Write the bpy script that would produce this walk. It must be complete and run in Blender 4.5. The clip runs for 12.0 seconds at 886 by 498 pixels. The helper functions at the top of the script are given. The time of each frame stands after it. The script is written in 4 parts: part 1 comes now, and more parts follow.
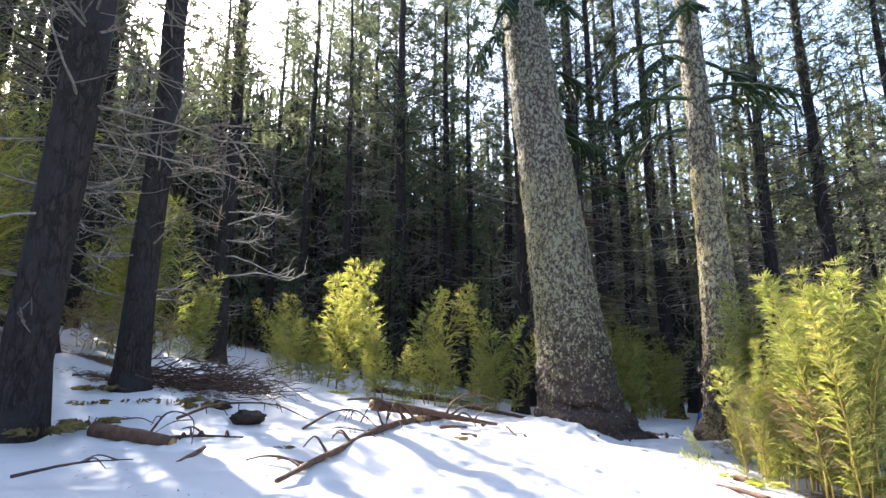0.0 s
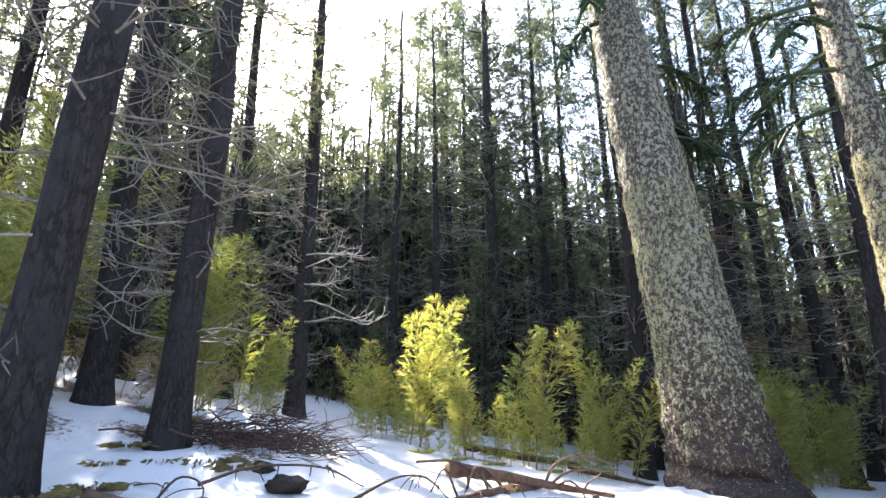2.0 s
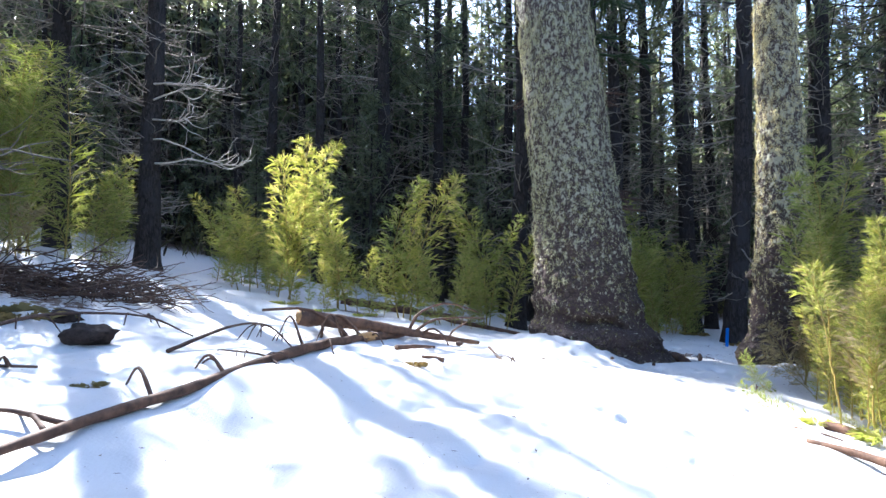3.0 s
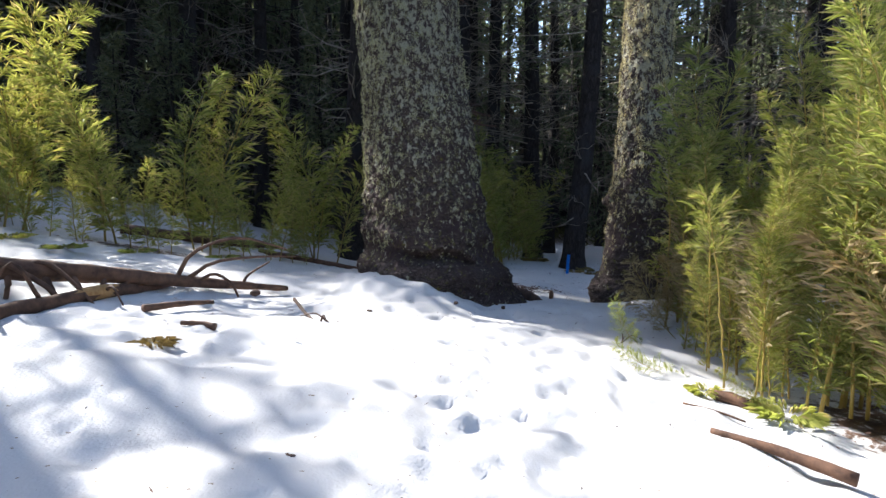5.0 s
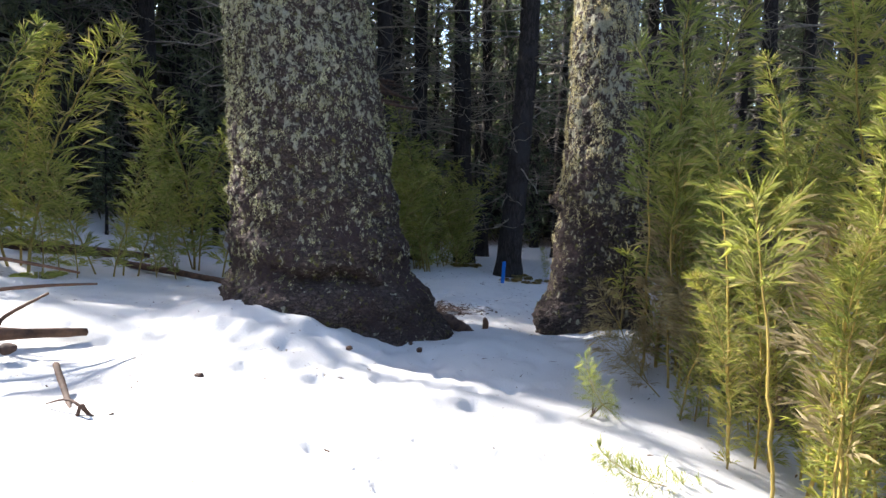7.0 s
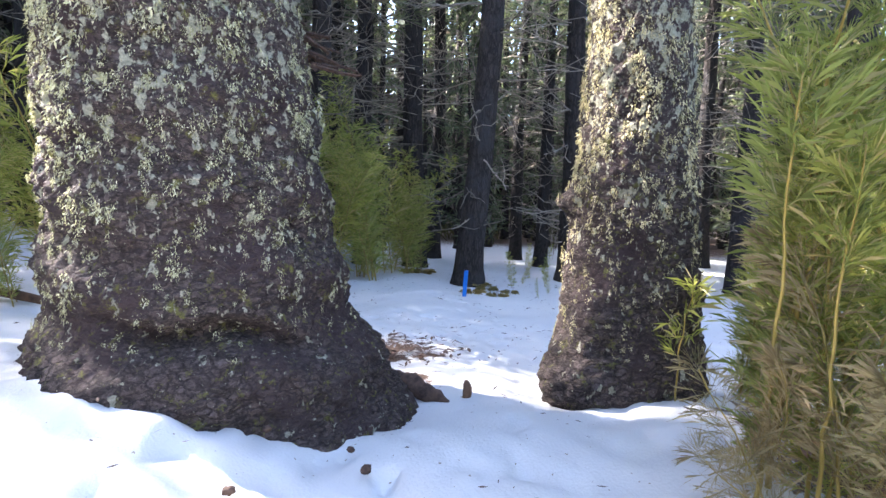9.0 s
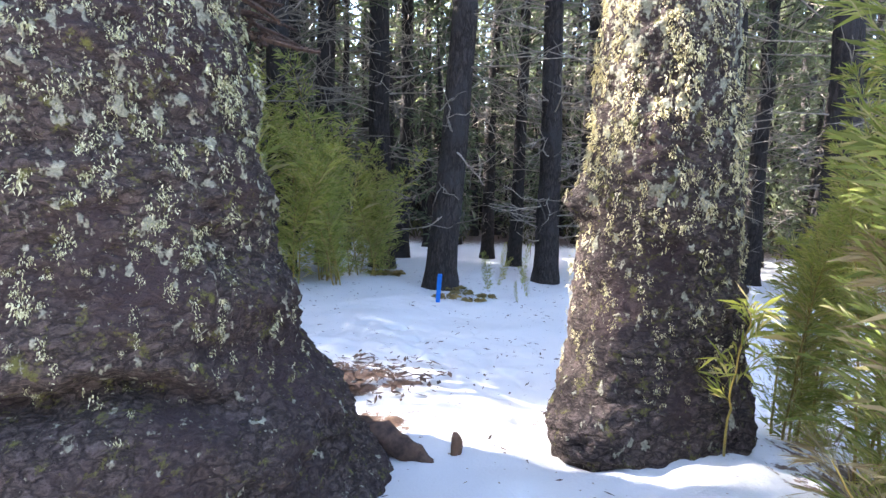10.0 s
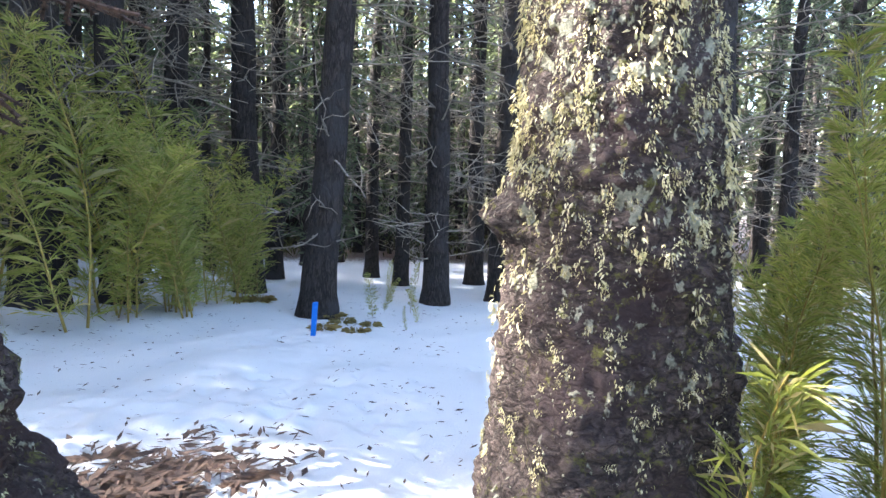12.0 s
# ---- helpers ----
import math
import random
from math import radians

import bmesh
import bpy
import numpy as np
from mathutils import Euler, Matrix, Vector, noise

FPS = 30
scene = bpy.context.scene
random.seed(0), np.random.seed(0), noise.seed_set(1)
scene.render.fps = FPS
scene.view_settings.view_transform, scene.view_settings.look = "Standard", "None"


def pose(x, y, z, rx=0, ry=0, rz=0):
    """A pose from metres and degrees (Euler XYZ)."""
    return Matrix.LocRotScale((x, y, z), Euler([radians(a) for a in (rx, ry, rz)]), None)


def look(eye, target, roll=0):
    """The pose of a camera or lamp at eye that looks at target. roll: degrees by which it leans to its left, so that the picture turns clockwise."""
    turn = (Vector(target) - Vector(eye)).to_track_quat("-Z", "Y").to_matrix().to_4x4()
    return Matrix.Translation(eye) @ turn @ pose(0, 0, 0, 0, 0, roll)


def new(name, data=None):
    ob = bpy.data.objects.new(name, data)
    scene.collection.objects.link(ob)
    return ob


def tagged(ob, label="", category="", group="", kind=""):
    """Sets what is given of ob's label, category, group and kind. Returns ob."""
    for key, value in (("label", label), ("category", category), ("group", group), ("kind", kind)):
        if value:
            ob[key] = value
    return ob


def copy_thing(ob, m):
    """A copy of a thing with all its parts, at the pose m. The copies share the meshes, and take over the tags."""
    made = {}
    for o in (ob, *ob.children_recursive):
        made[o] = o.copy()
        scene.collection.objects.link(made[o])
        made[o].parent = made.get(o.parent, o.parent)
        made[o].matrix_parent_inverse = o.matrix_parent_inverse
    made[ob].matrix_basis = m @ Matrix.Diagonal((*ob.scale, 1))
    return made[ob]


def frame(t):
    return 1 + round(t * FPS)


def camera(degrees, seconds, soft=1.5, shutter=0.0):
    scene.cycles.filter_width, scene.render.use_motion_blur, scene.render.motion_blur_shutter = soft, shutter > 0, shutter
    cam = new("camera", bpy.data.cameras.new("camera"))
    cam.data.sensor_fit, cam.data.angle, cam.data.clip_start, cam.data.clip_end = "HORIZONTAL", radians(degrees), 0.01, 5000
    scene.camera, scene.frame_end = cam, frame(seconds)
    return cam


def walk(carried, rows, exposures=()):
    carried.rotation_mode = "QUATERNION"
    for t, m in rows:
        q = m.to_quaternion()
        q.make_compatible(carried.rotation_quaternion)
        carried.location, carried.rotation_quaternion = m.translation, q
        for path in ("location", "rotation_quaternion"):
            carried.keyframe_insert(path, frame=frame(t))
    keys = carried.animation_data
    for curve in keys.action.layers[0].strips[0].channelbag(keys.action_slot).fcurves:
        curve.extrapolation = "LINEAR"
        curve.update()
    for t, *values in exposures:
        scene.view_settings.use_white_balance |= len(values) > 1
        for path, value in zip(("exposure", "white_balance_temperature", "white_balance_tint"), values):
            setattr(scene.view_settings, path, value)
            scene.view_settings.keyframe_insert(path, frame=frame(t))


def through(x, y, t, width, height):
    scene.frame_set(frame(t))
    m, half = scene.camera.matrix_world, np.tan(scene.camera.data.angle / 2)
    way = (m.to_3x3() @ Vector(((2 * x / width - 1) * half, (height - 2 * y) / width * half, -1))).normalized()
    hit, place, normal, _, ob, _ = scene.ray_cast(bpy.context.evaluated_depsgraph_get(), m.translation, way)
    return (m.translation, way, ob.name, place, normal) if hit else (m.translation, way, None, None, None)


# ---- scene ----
cam = camera(78.6, 12.0)
METRES, EYE, TILT, LEAN, TURN = 13.0, 1.5, 11.25, 0.0, 0.0
ROWS = [
    (0.0, 0.0, 0.0, 0.0, 0.0, 0.0, -0.0),
    (0.5, 0.0015, 0.0439, -0.0061, 8.45, 4.76, 1.91),
    (1.0, 0.0083, 0.0846, -0.018, 10.35, 6.42, 2.34),
    (1.5, 0.0104, 0.1236, -0.0251, 11.0, 6.61, 2.34),
    (2.0, 0.0233, 0.1645, -0.0397, 10.95, 5.75, 2.45),
    (2.5, 0.0411, 0.2121, -0.0571, 7.91, 0.28, 1.76),
    (3.0, 0.054, 0.2574, -0.0768, 0.49, -8.59, -0.03),
    (5.0, 0.1023, 0.4282, -0.109, -15.24, -16.31, -3.66),
    (5.5, 0.1292, 0.4673, -0.1169, -18.72, -15.9, -4.37),
    (6.0, 0.1465, 0.5082, -0.1253, -19.83, -15.9, -4.73),
    (6.5, 0.1632, 0.543, -0.1323, -20.99, -15.81, -5.14),
    (7.0, 0.1806, 0.5815, -0.1401, -22.04, -15.95, -5.32),
    (9.0, 0.2419, 0.7504, -0.1713, -27.8, -15.99, -6.99),
    (9.5, 0.261, 0.7859, -0.1767, -29.88, -15.93, -7.17),
    (10.0, 0.2734, 0.8211, -0.1855, -31.35, -16.01, -7.61),
    (10.5, 0.2884, 0.8463, -0.1918, -31.88, -16.37, -7.73),
    (11.0, 0.3061, 0.8621, -0.1929, -33.08, -15.2, -7.9),
    (11.5, 0.3185, 0.882, -0.1969, -38.94, -13.43, -9.07),
    (12.0, 0.3361, 0.9015, -0.2034, -43.53, -12.65, -9.72),
]
walk(cam, [(t, pose(0, 0, EYE, TILT, LEAN, TURN) @ pose(METRES * x, METRES * y, METRES * z, 90 + pitch, roll, yaw)) for t, x, y, z, yaw, pitch, roll in ROWS],
     exposures=[(0.0, 2.5, 6600, 13), (2.0, 3.0, 6600, 13), (3.0, 2.6, 5900, 11), (4.8, 1.6, 6250, 11), (7.2, 2.2, 6500, 12), (8.8, 3.35, 6350, 15), (10.5, 3.75, 6500, 13), (12.0, 3.75, 6400, 10)])

# ---- light ----
SUN_BEARING, SUN_HEIGHT = -37.5, 38.0   # degrees clockwise from +y, degrees up
sun_way = Vector((math.sin(radians(SUN_BEARING)) * math.cos(radians(SUN_HEIGHT)),
                  math.cos(radians(SUN_BEARING)) * math.cos(radians(SUN_HEIGHT)), math.sin(radians(SUN_HEIGHT))))
world = bpy.data.worlds.new("world")
scene.world = world
world.use_nodes = True
wn = world.node_tree.nodes
sky = wn.new("ShaderNodeTexSky")
sky.sky_type, sky.sun_disc = "NISHITA", False
sky.sun_elevation, sky.sun_rotation = radians(SUN_HEIGHT), radians(SUN_BEARING)
sky.air_density, sky.dust_density, sky.ozone_density = 1.0, 1.5, 1.0
wn["Background"].inputs["Strength"].default_value = 0.15
world.node_tree.links.new(sky.outputs[0], wn["Background"].inputs["Color"])
sun = new("sun", bpy.data.lights.new("sun", "SUN"))
sun.data.energy, sun.data.angle, sun.data.color = 5.0, radians(0.5), (1.0, 0.97, 0.91)
sun.matrix_world = look(sun_way * 100, (0, 0, 0))


# ---- materials ----
class Nodes:
    """A small helper round one node material."""

    def __init__(self, name):
        self.mat = bpy.data.materials.new(name)
        self.mat.use_nodes = True
        self.n, self.l = self.mat.node_tree.nodes, self.mat.node_tree.links
        self.bsdf = self.n["Principled BSDF"]
        self.out = self.n["Material Output"]

    def add(self, kind, **inputs):
        node = self.n.new(kind)
        for key, value in inputs.items():
            sock = node.inputs[key.replace("_", " ")]
            if isinstance(value, bpy.types.NodeSocket):
                self.l.new(value, sock)
            else:
                sock.default_value = value
        return node

    def coords(self, scale=(1, 1, 1)):
        tc = self.n.new("ShaderNodeTexCoord")
        return self.add("ShaderNodeMapping", Vector=tc.outputs["Object"], Scale=scale).outputs[0]

    def noise(self, vec, scale, detail=4.0, rough=0.55):
        return self.add("ShaderNodeTexNoise", Vector=vec, Scale=scale, Detail=detail, Roughness=rough).outputs["Fac"]

    def ramp(self, fac, stops):
        node = self.add("ShaderNodeValToRGB", Fac=fac)
        el = node.color_ramp.elements
        while len(el) < len(stops):
            el.new(0.5)
        for e, (p, c) in zip(el, stops):
            e.position = p
            e.color = (*c, 1) if len(c) == 3 else c
        return node.outputs["Color"]

    def mix(self, fac, a, b, blend="MIX"):
        node = self.n.new("ShaderNodeMix")
        node.data_type, node.blend_type = "RGBA", blend
        for k, v in ((0, fac), (6, a), (7, b)):
            if isinstance(v, bpy.types.NodeSocket):
                self.l.new(v, node.inputs[k])
            else:
                node.inputs[k].default_value = v if k == 0 else (*v, 1)
        return node.outputs[2]

    def bump(self, height, strength, distance):
        return self.add("ShaderNodeBump", Height=height, Strength=strength, Distance=distance).outputs[0]

    def finish(self, color, rough=0.8, normal=None, spec=0.3):
        for key, v in (("Base Color", color), ("Roughness", rough), ("Normal", normal), ("Specular IOR Level", spec)):
            if v is None:
                continue
            if isinstance(v, bpy.types.NodeSocket):
                self.l.new(v, self.bsdf.inputs[key])
            else:
                self.bsdf.inputs[key].default_value = (*v, 1) if key == "Base Color" else v
        return self.mat


def snow_material():
    m = Nodes("snow")
    v = m.coords()
    fine, mid = m.noise(v, 45, 3), m.noise(v, 5, 4)
    clean = m.ramp(m.noise(v, 1.3, 5), [(0.3, (0.80, 0.83, 0.88)), (0.7, (0.90, 0.91, 0.93))])
    specks = m.ramp(m.noise(v, 26, 2, 0.4), [(0.735, (0, 0, 0)), (0.765, (1, 1, 1))])
    clean = m.mix(m.add("ShaderNodeMath", Value=specks).outputs[0], clean, (0.25, 0.2, 0.15))
    earth = m.ramp(m.noise(v, 18, 5, 0.7), [(0.3, (0.035, 0.02, 0.013)), (0.55, (0.10, 0.055, 0.035)), (0.75, (0.2, 0.13, 0.085))])
    at = m.n.new("ShaderNodeAttribute")
    at.attribute_name = "litter"
    edge = m.add("ShaderNodeMath", Value=at.outputs["Fac"])
    edge.operation = "ADD"
    m.l.new(m.noise(v, 9, 5, 0.75), edge.inputs[1])
    edge2 = m.add("ShaderNodeMath", Value=edge.outputs[0])
    edge2.operation = "SUBTRACT"
    edge2.inputs[1].default_value = 0.2
    fac = m.ramp(edge2.outputs[0], [(0.70, (0, 0, 0)), (0.76, (1, 1, 1))])
    colour = m.mix(fac, clean, earth)
    h = m.add("ShaderNodeMath", Value=mid)
    h.operation = "ADD"
    m.l.new(fine, h.inputs[1])
    return m.finish(colour, 0.55, m.bump(h.outputs[0], 0.28, 0.025), 0.35)


def bark_material(name, dark, light, stretch, scale, patch=None, moss=None, depth=0.03, crust=None):
    m = Nodes(name)
    v0 = m.coords(stretch)
    w = m.coords()
    wob = m.add("ShaderNodeTexNoise", Vector=v0, Scale=scale * 1.3, Detail=4.0)
    v = m.add("ShaderNodeVectorMath", Vector=v0)
    v.operation = "ADD"
    sc = m.add("ShaderNodeVectorMath", Vector=wob.outputs["Color"])
    sc.operation = "SCALE"
    sc.inputs["Scale"].default_value = 1.6 / scale
    m.l.new(sc.outputs[0], v.inputs[1])
    v = v.outputs[0]
    plates = m.add("ShaderNodeTexVoronoi", Vector=v, Scale=scale)
    plates.feature = "DISTANCE_TO_EDGE"
    crack = m.ramp(plates.outputs["Distance"], [(0.0, (0.35, 0.35, 0.35)), (0.2, (1, 1, 1))])
    grain = m.noise(v, scale * 3, 6, 0.7)
    tone = m.ramp(grain, [(0.3, dark), (0.7, light)])
    tone = m.mix(crack, tuple(c * 0.45 for c in dark), tone)
    big = m.noise(w, 1.7, 5, 0.6)
    if patch:
        tone = m.mix(m.ramp(big, [(0.48, (0, 0, 0)), (0.62, (1, 1, 1))]), tone, patch)
    if moss:
        tone = m.mix(m.ramp(m.noise(w, 11, 6, 0.75), [(0.56, (0, 0, 0)), (0.66, (1, 1, 1))]), tone, moss)
    lift = None
    if crust:
        up = m.add("ShaderNodeMapRange", Value=m.add("ShaderNodeSeparateXYZ", Vector=w).outputs["Z"])
        up.inputs["From Min"].default_value, up.inputs["From Max"].default_value = 0.25, 3.2
        up.inputs["To Min"].default_value, up.inputs["To Max"].default_value = -0.075, 0.045
        hang = m.coords((1, 1, 0.62))
        spread = m.add("ShaderNodeMath", Value=m.noise(hang, 13, 3.5, 0.62))
        spread.operation = "ADD"
        m.l.new(up.outputs[0], spread.inputs[1])
        clump = m.ramp(spread.outputs[0], [(0.555, (0, 0, 0)), (0.60, (1, 1, 1))])
        fleck = m.add("ShaderNodeMath", Value=m.noise(hang, 42, 3, 0.6))
        fleck.operation = "ADD"
        m.l.new(up.outputs[0], fleck.inputs[1])
        small = m.ramp(fleck.outputs[0], [(0.60, (0, 0, 0)), (0.65, (0.85, 0.85, 0.85))])
        lift = m.mix(1.0, clump, small, "LIGHTEN")
        shade = m.ramp(m.noise(w, 60, 4, 0.7), [(0.3, tuple(c * 0.55 for c in crust)), (0.7, tuple(min(0.8, c * 1.15) for c in crust))])
        tone = m.mix(lift, tone, shade)
    h = m.add("ShaderNodeMath", Value=crack)
    h.operation = "ADD"
    m.l.new(grain, h.inputs[1])
    if lift:
        h2 = m.add("ShaderNodeMath", Value=h.outputs[0])
        h2.operation = "ADD"
        m.l.new(lift, h2.inputs[1])
        h = h2
    return m.finish(tone, 0.9, m.bump(h.outputs[0], 0.9, depth), 0.2)


def leaf_material(name, shades, through, gloss=0.35, share=0.4):
    """Thin leaves: diffuse with light shining through, each leaf with its own tone."""
    m = Nodes(name)
    geo = m.n.new("ShaderNodeNewGeometry")
    info = m.n.new("ShaderNodeObjectInfo")
    tone = m.ramp(geo.outputs["Random Per Island"], shades)
    vary = m.ramp(info.outputs["Random"], [(0.0, (0.75, 0.8, 0.8)), (1.0, (1.15, 1.05, 0.95))])
    tone = m.mix(1.0, tone, vary, "MULTIPLY")
    m.finish(tone, gloss, None, 0.35)
    tr = m.add("ShaderNodeBsdfTranslucent", Color=m.mix(1.0, tone, through, "MULTIPLY"))
    mx = m.n.new("ShaderNodeMixShader")
    mx.inputs[0].default_value = share
    m.l.new(m.bsdf.outputs[0], mx.inputs[1])
    m.l.new(tr.outputs[0], mx.inputs[2])
    m.l.new(mx.outputs[0], m.out.inputs["Surface"])
    return m.mat


def plain_material(name, a, b, scale=12.0, rough=0.85, stretch=(1, 1, 1), bump=0.5, island=False):
    m = Nodes(name)
    v = m.coords(stretch)
    n = m.noise(v, scale, 5, 0.65)
    tone = m.ramp(n, [(0.3, a), (0.7, b)])
    if island:
        geo = m.n.new("ShaderNodeNewGeometry")
        tone = m.mix(1.0, tone, m.ramp(geo.outputs["Random Per Island"], [(0, (0.6, 0.6, 0.6)), (1, (1.3, 1.3, 1.25))]), "MULTIPLY")
    return m.finish(tone, rough, m.bump(n, bump, 0.01))


SNOW = snow_material()
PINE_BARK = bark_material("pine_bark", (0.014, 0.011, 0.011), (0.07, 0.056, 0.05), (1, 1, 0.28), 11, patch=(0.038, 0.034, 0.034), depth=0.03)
ARAUCARIA_BARK = bark_material("araucaria_bark", (0.026, 0.018, 0.018), (0.20, 0.15, 0.135), (1, 1, 1.7), 12,
                               patch=(0.075, 0.05, 0.05), moss=(0.17, 0.16, 0.05), depth=0.05, crust=(0.50, 0.475, 0.36))
LICHEN = leaf_material("lichen", [(0, (0.30, 0.28, 0.15)), (0.5, (0.52, 0.49, 0.30)), (1, (0.72, 0.69, 0.50))], (0.9, 0.9, 0.6), 0.9, 0.15)
NEEDLES = leaf_material("pine_needles", [(0, (0.055, 0.072, 0.05)), (1, (0.16, 0.185, 0.125))], (1.15, 1.15, 0.8), 0.5, 0.5)
DEAD_SPRAY = leaf_material("dead_spray", [(0, (0.07, 0.055, 0.045)), (1, (0.22, 0.18, 0.15))], (1, 0.9, 0.8), 0.8, 0.25)
BAMBOO_LEAF = leaf_material("bamboo_leaf", [(0, (0.20, 0.22, 0.065)), (0.45, (0.35, 0.385, 0.115)), (0.76, (0.48, 0.49, 0.17)), (0.82, (0.43, 0.37, 0.18)), (1, (0.55, 0.47, 0.27))], (1.12, 1.16, 0.75), 0.4, 0.55)
DRY_LEAF = leaf_material("dry_leaf", [(0, (0.26, 0.205, 0.11)), (1, (0.50, 0.43, 0.26))], (1, 0.9, 0.6), 0.6, 0.3)
# dark tones, with the shade of the deep wood put into the colour
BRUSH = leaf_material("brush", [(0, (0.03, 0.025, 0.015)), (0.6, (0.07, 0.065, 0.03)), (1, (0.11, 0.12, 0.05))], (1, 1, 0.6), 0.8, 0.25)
BAMBOO_STEM = plain_material("bamboo_stem", (0.20, 0.15, 0.03), (0.42, 0.30, 0.08), 9, 0.4, (1, 1, 0.4))
DEAD_TWIG = plain_material("dead_twig", (0.11, 0.088, 0.072), (0.32, 0.275, 0.23), 14, 0.9, island=True)
PALE_TWIG = plain_material("pale_twig", (0.28, 0.24, 0.19), (0.52, 0.47, 0.40), 14, 0.85)
DARK_TWIG = plain_material("dark_twig", (0.03, 0.018, 0.015), (0.12, 0.07, 0.05), 16, 0.8, island=True)
DEADWOOD = plain_material("deadwood", (0.04, 0.022, 0.015), (0.17, 0.09, 0.055), 8, 0.75, (1, 1, 1), 0.8)
BARE_WOOD = plain_material("bare_wood", (0.30, 0.15, 0.05), (0.5, 0.30, 0.13), 20, 0.7)
STRAW = leaf_material("straw", [(0, (0.16, 0.12, 0.045)), (1, (0.36, 0.28, 0.12))], (1, 0.9, 0.6), 0.7, 0.3)
SCALE_LEAF = leaf_material("scale_leaf", [(0, (0.018, 0.035, 0.014)), (1, (0.05, 0.085, 0.03))], (1, 1, 0.6), 0.4, 0.2)
STONE = plain_material("stone", (0.10, 0.07, 0.045), (0.26, 0.19, 0.12), 15, 0.9)
EARTH = plain_material("earth", (0.015, 0.01, 0.008), (0.055, 0.036, 0.028), 18, 0.95, bump=1.0)
BLUE_PAINT = plain_material("blue_paint", (0.0, 0.10, 0.42), (0.01, 0.18, 0.58), 25, 0.55, bump=0.2)

# ---- ground height ----
MOUNDS = ((-6, 6.5, -0.631), (-5, 12, -0.024), (-4, 19, -0.156), (0, 7, -0.074), (2, 13.5, 0.131), (3, 19, -0.049), (5, 9, 0.168), (6, 15, 0.149), (10.5, 21, 0.053))


def height(x, y):
    """The lie of the snow, without its small dents; works on numbers and arrays."""
    far = np.exp(-(np.maximum(np.hypot(x - 2, y - 12) - 35, 0) / 40) ** 2)
    z = -0.518 - 0.113 * x - 0.008 * y + 0.489 * np.sqrt(1 + ((x - 4) / 5) ** 2)
    z = z * far
    for a, b, h in MOUNDS:
        z = z + h * np.exp(-((x - a) ** 2 + (y - b) ** 2) / 12.5)
    z = z + 0.36 * np.exp(-((x - 2.55) / 0.8) ** 2 - ((y - 13.85) / 0.9) ** 2)
    z = z + 0.2 * np.exp(-((x - 3.35) / 0.55) ** 2 - ((y - 13.15) / 0.5) ** 2) - 0.10 * np.exp(-((x - 4.75) ** 2 + (y - 13.6) ** 2) / 0.2)
    z = z + 0.22 * np.exp(-((x - 6.9) ** 2 + (y - 12.5) ** 2) / 0.55)
    return z + 0.2 * np.exp(-((x - 6.3) ** 2 + (y - 12.6) ** 2) / 2.4)


rng = np.random.default_rng(7)


# ---- mesh helpers ----
class Build:
    """Gathers vertices and faces of one mesh."""

    def __init__(self):
        self.v, self.f, self.count = [], [], 0

    def add(self, verts, faces):
        self.v.append(np.asarray(verts, float))
        self.f += [tuple(i + self.count for i in face) for face in faces]
        self.count += len(verts)

    def tube(self, points, radii, sides=6, cap=True):
        pts = np.asarray(points, float)
        n = len(pts)
        way = np.gradient(pts, axis=0)
        way /= np.linalg.norm(way, axis=1)[:, None] + 1e-9
        ref = np.array([0.31, 0.95, 0.1]) if abs(way[0][2]) > 0.8 else np.array([0.05, 0.1, 1.0])
        a = np.cross(way, ref)
        a /= np.linalg.norm(a, axis=1)[:, None] + 1e-9
        b = np.cross(way, a)
        ang = np.arange(sides) * 2 * np.pi / sides
        ring = a[:, None] * np.cos(ang)[None, :, None] + b[:, None] * np.sin(ang)[None, :, None]
        radii = np.asarray(radii, float)
        r = radii[:, None, None] if radii.ndim == 1 else radii[:, :, None]
        verts = (pts[:, None] + ring * r).reshape(-1, 3)
        faces = [(i * sides + j, i * sides + (j + 1) % sides, (i + 1) * sides + (j + 1) % sides, (i + 1) * sides + j)
                 for i in range(n - 1) for j in range(sides)]
        if cap:
            faces += [tuple(range(sides))[::-1], tuple((n - 1) * sides + j for j in range(sides))]
        self.add(verts, faces)

    def blade(self, base, way, side, length, width, droop=0.0):
        """A narrow pointed leaf of four corners."""
        base, way, side = np.asarray(base), np.asarray(way), np.asarray(side)
        mid = base + way * length * 0.45
        tip = base + way * length + np.array([0, 0, -droop * length])
        k = self.count
        self.v.append(np.array([base, mid + side * width / 2, tip, mid - side * width / 2]))
        self.f += [(k, k + 1, k + 2), (k, k + 2, k + 3)]
        self.count += 4

    def mesh(self, name, smooth=True):
        me = bpy.data.meshes.new(name)
        me.from_pydata(np.concatenate(self.v).tolist(), [], self.f)
        if smooth:
            me.shade_smooth()
        return me


def unit(v):
    return v / (np.linalg.norm(v) + 1e-9)


def part(name, build, material, parent, label="", smooth=True):
    me = build.mesh(name, smooth) if isinstance(build, Build) else build
    if material and not me.materials:
        me.materials.append(material)
    ob = new(name, me)
    if parent:
        ob.parent = parent
    if label:
        tagged(ob, label)
    return ob


def place(x, y, turn=0.0, scale=1.0, sink=0.0, lean=(0.0, 0.0)):
    return Matrix.Translation((x, y, float(height(x, y)) - sink)) @ pose(0, 0, 0, lean[0], lean[1], turn) @ Matrix.Scale(scale, 4)


